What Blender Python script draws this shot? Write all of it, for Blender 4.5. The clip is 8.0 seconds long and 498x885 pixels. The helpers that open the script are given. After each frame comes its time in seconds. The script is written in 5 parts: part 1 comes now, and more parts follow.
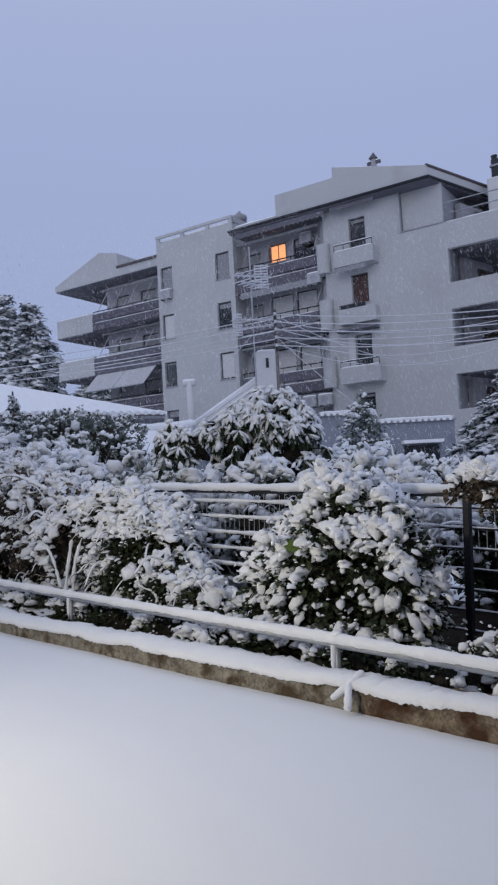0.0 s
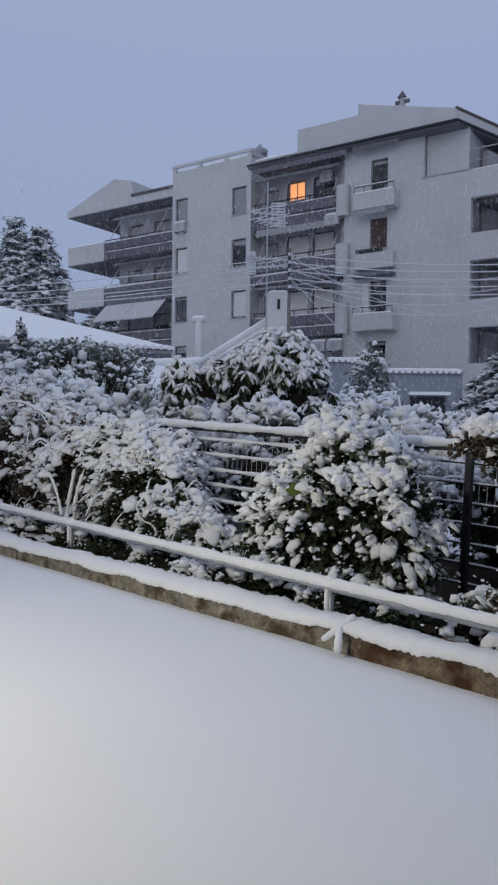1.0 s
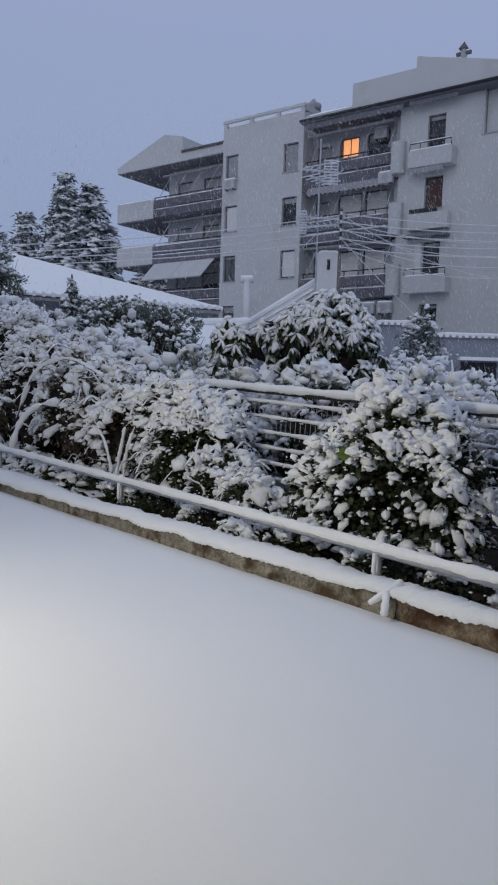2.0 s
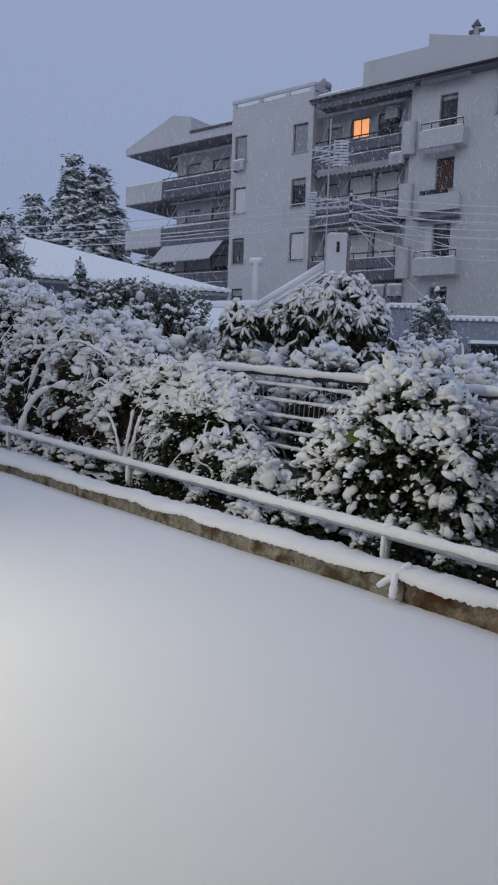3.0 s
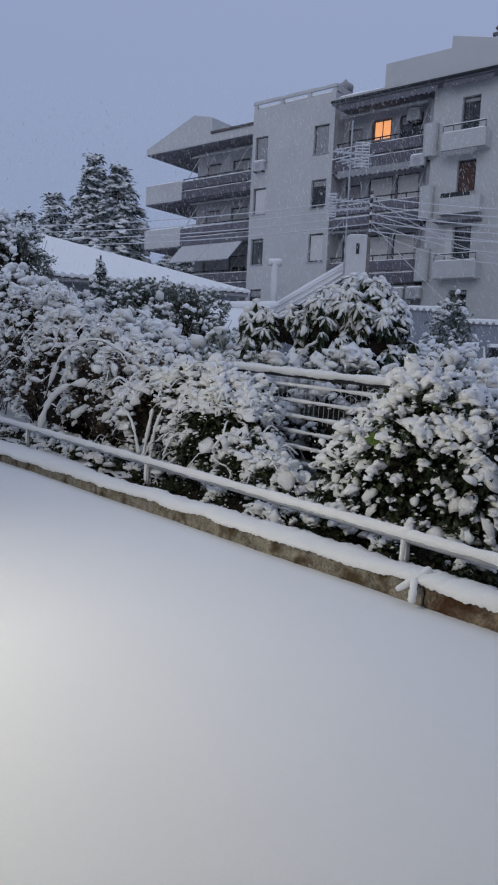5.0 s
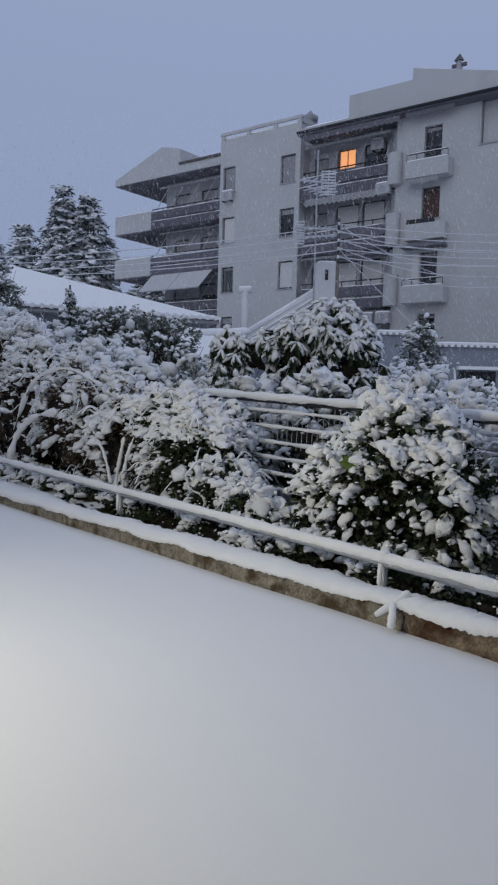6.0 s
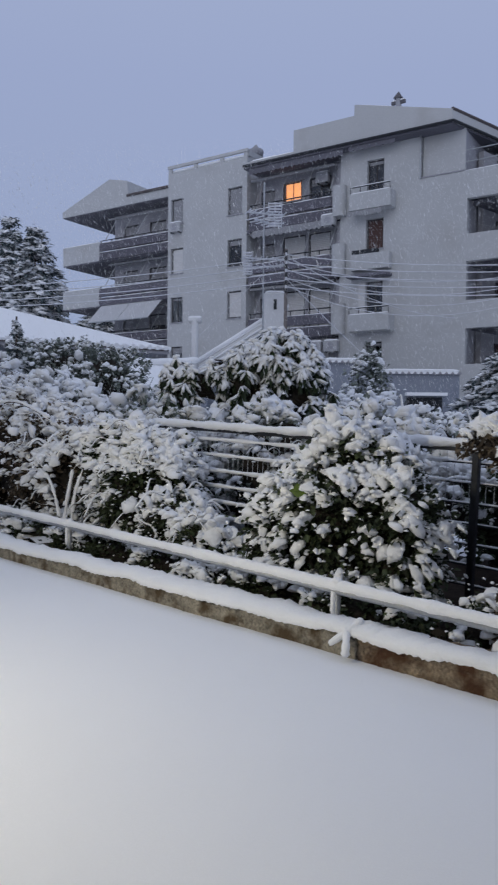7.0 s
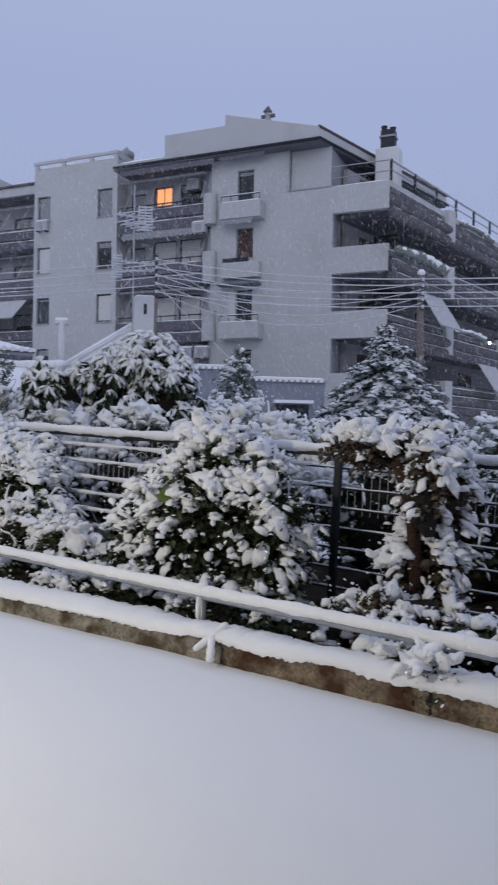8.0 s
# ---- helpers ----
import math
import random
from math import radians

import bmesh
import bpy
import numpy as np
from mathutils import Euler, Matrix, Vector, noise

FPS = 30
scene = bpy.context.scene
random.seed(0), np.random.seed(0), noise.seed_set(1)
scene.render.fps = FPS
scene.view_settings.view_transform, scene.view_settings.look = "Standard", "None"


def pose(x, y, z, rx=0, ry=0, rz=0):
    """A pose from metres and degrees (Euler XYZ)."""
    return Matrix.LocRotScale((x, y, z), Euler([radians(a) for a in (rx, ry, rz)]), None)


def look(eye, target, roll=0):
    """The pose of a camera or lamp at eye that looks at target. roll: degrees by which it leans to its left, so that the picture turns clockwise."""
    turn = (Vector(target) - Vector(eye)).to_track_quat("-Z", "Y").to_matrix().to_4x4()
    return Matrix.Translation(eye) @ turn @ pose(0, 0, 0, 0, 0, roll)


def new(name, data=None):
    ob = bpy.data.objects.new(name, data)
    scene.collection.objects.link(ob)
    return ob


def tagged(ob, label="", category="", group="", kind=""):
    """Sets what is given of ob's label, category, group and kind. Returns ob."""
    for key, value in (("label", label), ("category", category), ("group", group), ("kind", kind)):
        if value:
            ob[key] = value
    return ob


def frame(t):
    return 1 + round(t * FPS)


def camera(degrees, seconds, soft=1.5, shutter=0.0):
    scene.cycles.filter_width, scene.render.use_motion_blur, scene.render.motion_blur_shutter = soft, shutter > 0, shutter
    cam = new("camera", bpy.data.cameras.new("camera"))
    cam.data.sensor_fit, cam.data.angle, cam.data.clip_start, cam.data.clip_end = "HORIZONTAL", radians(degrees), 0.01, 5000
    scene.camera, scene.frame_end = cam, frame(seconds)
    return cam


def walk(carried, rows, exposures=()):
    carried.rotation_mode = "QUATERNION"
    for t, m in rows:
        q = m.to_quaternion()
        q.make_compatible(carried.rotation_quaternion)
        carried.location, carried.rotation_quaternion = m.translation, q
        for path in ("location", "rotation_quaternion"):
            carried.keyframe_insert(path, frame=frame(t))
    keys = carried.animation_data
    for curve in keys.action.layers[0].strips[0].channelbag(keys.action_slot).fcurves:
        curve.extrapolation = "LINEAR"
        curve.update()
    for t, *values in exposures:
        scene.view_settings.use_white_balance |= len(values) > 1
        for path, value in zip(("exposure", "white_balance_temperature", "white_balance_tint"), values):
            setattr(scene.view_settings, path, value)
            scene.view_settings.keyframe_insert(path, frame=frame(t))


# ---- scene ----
cam = camera(37.3, 8.0, soft=2.1, shutter=0.3)
PATH = [
    (0, (0.142, 0.441, 1.44), (0.109, 2.438, 1.552), -3.1),
    (0.5, (0.126, 0.405, 1.454), (0.056, 2.403, 1.497), -0.6),
    (1, (0.119, 0.439, 1.446), (0.073, 2.438, 1.398), 0.6),
    (1.5, (0.074, 0.415, 1.455), (-0.045, 2.408, 1.34), 1.5),
    (3, (0.063, 0.439, 1.441), (-0.119, 2.421, 1.241), 2.0),
    (3.5, (0.064, 0.429, 1.449), (-0.129, 2.408, 1.232), 2.0),
    (4, (0.048, 0.434, 1.445), (-0.146, 2.413, 1.227), 2.3),
    (4.5, (0.041, 0.405, 1.453), (-0.161, 2.384, 1.249), 2.4),
    (4.7, (0.03, 0.415, 1.444), (-0.194, 2.392, 1.238), 2.8),
    (5.8, (0.027, 0.504, 1.435), (-0.167, 2.489, 1.29), 2.0),
    (6, (0.033, 0.517, 1.428), (-0.125, 2.506, 1.303), 1.6),
    (6.5, (0.041, 0.523, 1.428), (-0.096, 2.518, 1.363), 0.6),
    (7, (0.052, 0.546, 1.433), (0.02, 2.545, 1.388), 0.6),
    (7.5, (0.075, 0.592, 1.424), (0.193, 2.588, 1.397), 0.7),
    (8, (0.088, 0.592, 1.417), (0.404, 2.567, 1.394), 1.0),
]

EXPOSURES = [(0.0, 0.08, 6380, 10), (1.0, -0.05, 6480, 7), (1.5, -0.1, 6450, 7), (3.0, -0.16, 6430, 7), (4.5, -0.16, 6430, 7), (6.0, -0.2, 6450, 6), (6.5, -0.12, 6480, 6), (7.5, 0.04, 6500, 9), (8.0, 0.1, 6500, 10)]
walk(cam, [(t, look(eye, target, roll)) for t, eye, target, roll in PATH], EXPOSURES)

# ---- light: an overcast dusk sky, one soft sun, the lamp on the house behind ----
world = bpy.data.worlds.new("overcast_dusk")
scene.world = world
world.use_nodes = True
wn, wl = world.node_tree.nodes, world.node_tree.links
wn.clear()
w_out = wn.new("ShaderNodeOutputWorld")
w_bg = wn.new("ShaderNodeBackground")
w_sky = wn.new("ShaderNodeTexSky")
w_sky.sky_type = "NISHITA"
w_sky.sun_disc = False
w_sky.sun_elevation = radians(22)
w_sky.sun_rotation = radians(200)
w_sky.dust_density = 6.0
w_tc = wn.new("ShaderNodeTexCoord")
w_sep = wn.new("ShaderNodeSeparateXYZ")
w_ramp = wn.new("ShaderNodeValToRGB")
w_ramp.color_ramp.elements[0].position = 0.0
w_ramp.color_ramp.elements[0].color = (0.29, 0.35, 0.53, 1)
w_ramp.color_ramp.elements[1].position = 1.0
w_ramp.color_ramp.elements[1].color = (0.45, 0.51, 0.68, 1)
mid = w_ramp.color_ramp.elements.new(0.42)
mid.color = (0.33, 0.385, 0.595, 1)
w_mix = wn.new("ShaderNodeMixRGB")
w_mix.inputs[0].default_value = 0.006
wl.new(w_tc.outputs["Generated"], w_sep.inputs[0])
wl.new(w_sep.outputs["Z"], w_ramp.inputs[0])
wl.new(w_ramp.outputs[0], w_mix.inputs[1])
wl.new(w_sky.outputs[0], w_mix.inputs[2])
wl.new(w_mix.outputs[0], w_bg.inputs[0])
w_bg.inputs[1].default_value = 1.0
wl.new(w_bg.outputs[0], w_out.inputs[0])

sun = new("sun", bpy.data.lights.new("sun", "SUN"))
sun.data.energy, sun.data.angle, sun.data.color = 0.5, radians(60), (0.88, 0.92, 1.0)
sun.matrix_basis = look((-8, -20, 11), (0, 5, 0))

porch = new("porch_lamp_light", bpy.data.lights.new("porch_lamp_light", "POINT"))
porch.data.energy, porch.data.shadow_soft_size, porch.data.color = 302.0, 0.14, (1.0, 0.92, 0.77)
porch.location = (-3.3, 2.95, 2.72)


# ---- materials ----
def material(name, color, rough=0.8, vary=0.25, scale=6.0, fine=60.0, bump=0.2, metal=0.0, dirt=None, dirt_amount=0.0, dirt_scale=2.0, spec=0.3, per_piece=0.0, per_object=0.0):
    """Colour with grain at two scales, stains of a second colour, and fine relief."""
    m = bpy.data.materials.new(name)
    m.use_nodes = True
    n, l = m.node_tree.nodes, m.node_tree.links
    b = n["Principled BSDF"]
    b.inputs["Roughness"].default_value, b.inputs["Metallic"].default_value = rough, metal
    b.inputs["Specular IOR Level"].default_value = spec
    tc = n.new("ShaderNodeTexCoord")
    big, small = n.new("ShaderNodeTexNoise"), n.new("ShaderNodeTexNoise")
    big.inputs["Scale"].default_value, small.inputs["Scale"].default_value = scale, fine
    big.inputs["Detail"].default_value, small.inputs["Detail"].default_value = 5, 4
    l.new(tc.outputs["Object"], big.inputs["Vector"])
    l.new(tc.outputs["Object"], small.inputs["Vector"])
    add = n.new("ShaderNodeMath")
    add.operation = "ADD"
    l.new(big.outputs["Fac"], add.inputs[0])
    l.new(small.outputs["Fac"], add.inputs[1])
    span = n.new("ShaderNodeMapRange")
    span.inputs["From Min"].default_value, span.inputs["From Max"].default_value = 0.6, 1.4
    span.inputs["To Min"].default_value, span.inputs["To Max"].default_value = 1 - vary, 1 + vary
    l.new(add.outputs[0], span.inputs["Value"])
    col = n.new("ShaderNodeVectorMath")
    col.operation = "SCALE"
    col.inputs[0].default_value = color
    l.new(span.outputs[0], col.inputs["Scale"])
    out = col.outputs[0]
    if per_piece or per_object:
        src = n.new("ShaderNodeNewGeometry").outputs["Random Per Island"] if per_piece else n.new("ShaderNodeObjectInfo").outputs["Random"]
        amt = per_piece or per_object
        r = n.new("ShaderNodeMapRange")
        r.inputs["To Min"].default_value, r.inputs["To Max"].default_value = 1 - amt, 1 + amt
        l.new(src, r.inputs["Value"])
        c2 = n.new("ShaderNodeVectorMath")
        c2.operation = "SCALE"
        l.new(out, c2.inputs[0])
        l.new(r.outputs[0], c2.inputs["Scale"])
        out = c2.outputs[0]
    if dirt:
        dn = n.new("ShaderNodeTexNoise")
        dn.inputs["Scale"].default_value, dn.inputs["Detail"].default_value = dirt_scale, 6
        l.new(tc.outputs["Object"], dn.inputs["Vector"])
        dr = n.new("ShaderNodeMapRange")
        dr.inputs["From Min"].default_value, dr.inputs["From Max"].default_value = 0.62 - 0.3 * dirt_amount, 0.78 - 0.3 * dirt_amount
        l.new(dn.outputs["Fac"], dr.inputs["Value"])
        mx = n.new("ShaderNodeMixRGB")
        mx.inputs[2].default_value = (*dirt, 1)
        l.new(dr.outputs[0], mx.inputs[0])
        l.new(out, mx.inputs[1])
        out = mx.outputs[0]
    l.new(out, b.inputs["Base Color"])
    if bump:
        bp = n.new("ShaderNodeBump")
        bp.inputs["Strength"].default_value, bp.inputs["Distance"].default_value = bump, 0.02
        l.new(add.outputs[0], bp.inputs["Height"])
        l.new(bp.outputs[0], b.inputs["Normal"])
    return m


def glowing(name, color, strength):
    m = material(name, color, rough=0.6)
    b = m.node_tree.nodes["Principled BSDF"]
    b.inputs["Emission Color"].default_value = (*color, 1)
    b.inputs["Emission Strength"].default_value = strength
    return m


def glass_material(name):
    m = bpy.data.materials.new(name)
    m.use_nodes = True
    b = m.node_tree.nodes["Principled BSDF"]
    b.inputs["Base Color"].default_value = (0.75, 0.8, 0.85, 1)
    b.inputs["Roughness"].default_value = 0.05
    b.inputs["Transmission Weight"].default_value = 1.0
    b.inputs["IOR"].default_value = 1.45
    return m


SNOW = material("fresh_snow", (0.91, 0.915, 0.925), rough=0.75, vary=0.03, scale=9, fine=60, bump=0.4, spec=0.2)
SNOW_GROUND = material("smooth_ground_snow", (0.87, 0.88, 0.90), rough=0.7, vary=0.02, scale=0.6, fine=120, bump=0.10, spec=0.25)
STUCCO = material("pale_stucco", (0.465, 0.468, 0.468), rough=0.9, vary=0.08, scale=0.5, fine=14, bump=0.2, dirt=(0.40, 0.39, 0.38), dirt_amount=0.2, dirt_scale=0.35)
# Stucco copy with recess and side-wall shade in its colour; also grey trim.
STUCCO_SHADE = material("shaded_grey_stucco", (0.33, 0.328, 0.35), rough=0.9, vary=0.12, scale=0.7, fine=14, bump=0.2)
# Concrete darkened so undersides keep their shade despite bounce from the snow.
SOFFIT = material("shaded_concrete_soffit", (0.145, 0.143, 0.165), rough=0.95, vary=0.15, scale=0.8, fine=12)
BALUSTRADE = material("brown_balcony_boards", (0.115, 0.11, 0.13), rough=0.8, vary=0.2, scale=2, fine=25, per_object=0.1)
# Dark brown-grey bands, with the shade of the block's side added to the colour.
SIDE_DARK = material("shaded_grey_brown_render", (0.115, 0.11, 0.12), rough=0.9, vary=0.25, scale=0.8, fine=14)
METAL_DARK = material("dark_painted_metal", (0.035, 0.037, 0.042), rough=0.5, metal=0.4, vary=0.3)
METAL_GREY = material("galvanised_steel", (0.42, 0.43, 0.44), rough=0.45, metal=0.8, vary=0.25, scale=9, fine=80)
SHUTTER = material("pale_roller_shutter", (0.58, 0.57, 0.56), rough=0.6, vary=0.06)
SHUTTER_GREY = material("grey_roller_shutter", (0.27, 0.27, 0.28), rough=0.6, vary=0.08)
SHUTTER_BROWN = material("brown_wooden_shutter", (0.075, 0.04, 0.034), rough=0.6, vary=0.3)
FRAME_DARK = material("dark_window_frame", (0.06, 0.055, 0.055), rough=0.5, vary=0.2)
# Room darkness, put into the colour of sheets behind the openings.
ROOM_DARK = material("painted_room_dark", (0.05, 0.048, 0.05), rough=0.9)
GLASS = glass_material("window_glass")
LIT = glowing("lit_orange_curtain", (1.0, 0.40, 0.15), 0.85)
AWNING = material("pale_awning_cloth", (0.50, 0.50, 0.51), rough=0.85, vary=0.08, scale=2)
TILE = material("clay_roof_tile", (0.10, 0.085, 0.085), rough=0.85, vary=0.3, per_piece=0.2)
# The blue in this grey render stands for haze over the far walls.
HOUSE_WALL = material("haze_blue_grey_render", (0.25, 0.27, 0.315), rough=0.9, vary=0.1, scale=0.8, fine=16, dirt=(0.2, 0.22, 0.27), dirt_amount=0.2)
WHITEWASH = material("whitewashed_masonry", (0.66, 0.66, 0.66), rough=0.9, vary=0.06, scale=2, fine=20)
CONCRETE = material("weathered_kerb_concrete", (0.29, 0.26, 0.205), rough=0.97, vary=0.75, scale=11, fine=55, bump=1.0, dirt=(0.10, 0.07, 0.04), dirt_amount=0.45, dirt_scale=6)
CONCRETE_RUST = material("rust_stained_kerb_concrete", (0.25, 0.195, 0.135), rough=0.97, vary=0.75, scale=11, fine=55, bump=1.0, dirt=(0.085, 0.042, 0.022), dirt_amount=0.55, dirt_scale=5)
SOIL = material("wet_garden_soil", (0.045, 0.032, 0.024), rough=0.95, vary=0.5, scale=5, fine=40, bump=0.8)
BARK_RED = material("reddish_brown_bark", (0.05, 0.026, 0.017), rough=0.95, vary=0.6, scale=10, fine=70, bump=1.0)
BARK = material("dark_bark", (0.075, 0.055, 0.042), rough=0.9, vary=0.4, scale=8, fine=60, bump=0.6)
# Also colours the solid cores that stand for shade inside the plants.
TWIG_CORE_DARK = material("dark_twig_and_core_shade", (0.032, 0.027, 0.022), rough=0.95, vary=0.5, scale=12, fine=60, bump=1.0)
LEAF_BRIGHT = material("yellow_green_leaf", (0.11, 0.16, 0.03), rough=0.5, vary=0.15)
LEAF_IVY = material("ivy_leaf", (0.042, 0.056, 0.026), rough=0.6, vary=0.3, per_piece=0.6, bump=0.1)
LEAF_DRY = material("dry_brown_leaf", (0.1, 0.078, 0.055), rough=0.8, vary=0.3, per_piece=0.6, bump=0.1)
# Grey-green leaf, made paler still in colour for the haze.
LEAF_GREY = material("hazed_grey_green_leaf", (0.17, 0.195, 0.17), rough=0.7, vary=0.3, per_piece=0.5, bump=0.1)
LEAF_LOQUAT = material("loquat_leaf", (0.04, 0.06, 0.03), rough=0.45, vary=0.3, per_piece=0.5, bump=0.1)
# Needles greyed and blued in colour to suggest haze over distant trees.
NEEDLE = material("haze_blue_needle", (0.075, 0.10, 0.105), rough=0.7, vary=0.3, per_piece=0.5, bump=0.0)
CABLE = material("snow_crusted_cable", (0.62, 0.63, 0.66), rough=0.8, vary=0.2)
WOOD_POLE = material("grey_wooden_pole", (0.17, 0.15, 0.14), rough=0.9, vary=0.3, scale=3, fine=30)
PLASTER = material("unseen_wall_plaster", (0.17, 0.165, 0.155), rough=0.9, vary=0.08)
AC_WHITE = material("off_white_enamel", (0.40, 0.40, 0.41), rough=0.4, vary=0.06)


# ---- building blocks ----
class Geo:
    """Collects vertices and faces for one mesh."""

    def __init__(self):
        self.v, self.f = [], []

    def add(self, verts, faces):
        k = len(self.v)
        self.v += [tuple(p) for p in verts]
        self.f += [tuple(i + k for i in f) for f in faces]
        return self

    def box(self, x0, x1, y0, y1, z0, z1, c=0.0):
        """A box with its upright and top edges cut by c."""
        if c <= 0:
            p = [(x, y, z) for z in (z0, z1) for x, y in ((x0, y0), (x1, y0), (x1, y1), (x0, y1))]
            return self.add(p, [(3, 2, 1, 0), (4, 5, 6, 7), (0, 1, 5, 4), (1, 2, 6, 5), (2, 3, 7, 6), (3, 0, 4, 7)])

        def ring(d, z):
            a, b, e, g = x0 + d, x1 - d, y0 + d, y1 - d
            return [(a + c, e, z), (b - c, e, z), (b, e + c, z), (b, g - c, z), (b - c, g, z), (a + c, g, z), (a, g - c, z), (a, e + c, z)]

        p = ring(0, z0) + ring(0, z1 - c) + ring(c, z1)
        f = [tuple(range(7, -1, -1)), tuple(range(16, 24))]
        for k in (0, 8):
            f += [(k + i, k + (i + 1) % 8, k + 8 + (i + 1) % 8, k + 8 + i) for i in range(8)]
        return self.add(p, f)

    def prism(self, poly, y0, y1):
        """A polygon of (x, z), drawn out along y."""
        n = len(poly)
        p = [(x, y0, z) for x, z in poly] + [(x, y1, z) for x, z in poly]
        f = [tuple(range(n)), tuple(range(2 * n - 1, n - 1, -1))]
        f += [((i + 1) % n, i, n + i, n + (i + 1) % n) for i in range(n)]
        return self.add(p, f)

    def slab(self, poly, z0, z1):
        """A polygon of (x, y), drawn out upwards."""
        n = len(poly)
        p = [(x, y, z0) for x, y in poly] + [(x, y, z1) for x, y in poly]
        f = [tuple(range(n - 1, -1, -1)), tuple(range(n, 2 * n))]
        f += [(i, (i + 1) % n, n + (i + 1) % n, n + i) for i in range(n)]
        return self.add(p, f)

    def tube(self, pts, r, sides=6, r_end=None):
        pts = [Vector(p) for p in pts]
        rings = []
        for i, p in enumerate(pts):
            d = (pts[min(i + 1, len(pts) - 1)] - pts[max(i - 1, 0)]).normalized()
            a = d.cross(Vector((0, 0, 1)))
            a = a.normalized() if a.length > 1e-3 else Vector((1, 0, 0))
            b = d.cross(a)
            rr = r if r_end is None else r + (r_end - r) * i / (len(pts) - 1)
            rings += [p + (a * math.cos(t) + b * math.sin(t)) * rr for t in [2 * math.pi * k / sides for k in range(sides)]]
        f = []
        for i in range(len(pts) - 1):
            f += [(i * sides + k, i * sides + (k + 1) % sides, (i + 1) * sides + (k + 1) % sides, (i + 1) * sides + k) for k in range(sides)]
        f += [tuple(range(sides - 1, -1, -1)), tuple(range((len(pts) - 1) * sides, len(pts) * sides))]
        return self.add(rings, f)

    def wall(self, s0, s1, z0, z1, n0, n1, holes=()):
        """An upright wall along x with square holes (x0, x1, z0, z1) through it."""
        xs = sorted({s0, s1, *[min(max(h[i], s0), s1) for h in holes for i in (0, 1)]})
        zs = sorted({z0, z1, *[min(max(h[i], z0), z1) for h in holes for i in (2, 3)]})

        def solid(i, k):
            if not (0 <= i < len(xs) - 1 and 0 <= k < len(zs) - 1):
                return False
            x, z = (xs[i] + xs[i + 1]) / 2, (zs[k] + zs[k + 1]) / 2
            return not any(a < x < b and c < z < d for a, b, c, d in holes)

        for i in range(len(xs) - 1):
            for k in range(len(zs) - 1):
                if not solid(i, k):
                    continue
                a, b, c, d = xs[i], xs[i + 1], zs[k], zs[k + 1]
                self.add([(a, n0, c), (b, n0, c), (b, n0, d), (a, n0, d)], [(0, 1, 2, 3)])
                self.add([(a, n1, c), (b, n1, c), (b, n1, d), (a, n1, d)], [(3, 2, 1, 0)])
                if not solid(i - 1, k):
                    self.add([(a, n0, c), (a, n0, d), (a, n1, d), (a, n1, c)], [(0, 1, 2, 3)])
                if not solid(i + 1, k):
                    self.add([(b, n0, c), (b, n0, d), (b, n1, d), (b, n1, c)], [(3, 2, 1, 0)])
                if not solid(i, k - 1):
                    self.add([(a, n0, c), (b, n0, c), (b, n1, c), (a, n1, c)], [(3, 2, 1, 0)])
                if not solid(i, k + 1):
                    self.add([(a, n0, d), (b, n0, d), (b, n1, d), (a, n1, d)], [(0, 1, 2, 3)])
        return self


def mesh_of(name, verts, faces, mat, smooth=False):
    me = bpy.data.meshes.new(name)
    me.from_pydata(verts, [], faces)
    me.materials.append(mat)
    if smooth:
        me.shade_smooth()
    me.update()
    return me


def part(name, geo, mat, parent=None, label="", smooth=False):
    """One mesh object out of a Geo, under a thing or a part."""
    ob = new(name, mesh_of(name, geo.v, geo.f, mat, smooth))
    ob.parent = parent
    return tagged(ob, label)


def thing(name, m, label, category, group="", kind=""):
    ob = new(name)
    ob.empty_display_size = 0.2
    ob.matrix_basis = m
    return tagged(ob, label, category, group, kind)


def rnd(a, b):
    return a + (b - a) * random.random()


def bend(pts, n=8):
    """A smooth line through the points."""
    p = [Vector(q) for q in pts]
    p = [p[0] * 2 - p[1]] + p + [p[-1] * 2 - p[-2]]
    out = []
    for i in range(1, len(p) - 2):
        for k in range(n):
            t = k / n
            out.append(0.5 * (2 * p[i] + (p[i + 1] - p[i - 1]) * t + (2 * p[i - 1] - 5 * p[i] + 4 * p[i + 1] - p[i + 2]) * t * t + (3 * p[i] - p[i - 1] - 3 * p[i + 1] + p[i + 2]) * t ** 3))
    return out + [p[-2]]


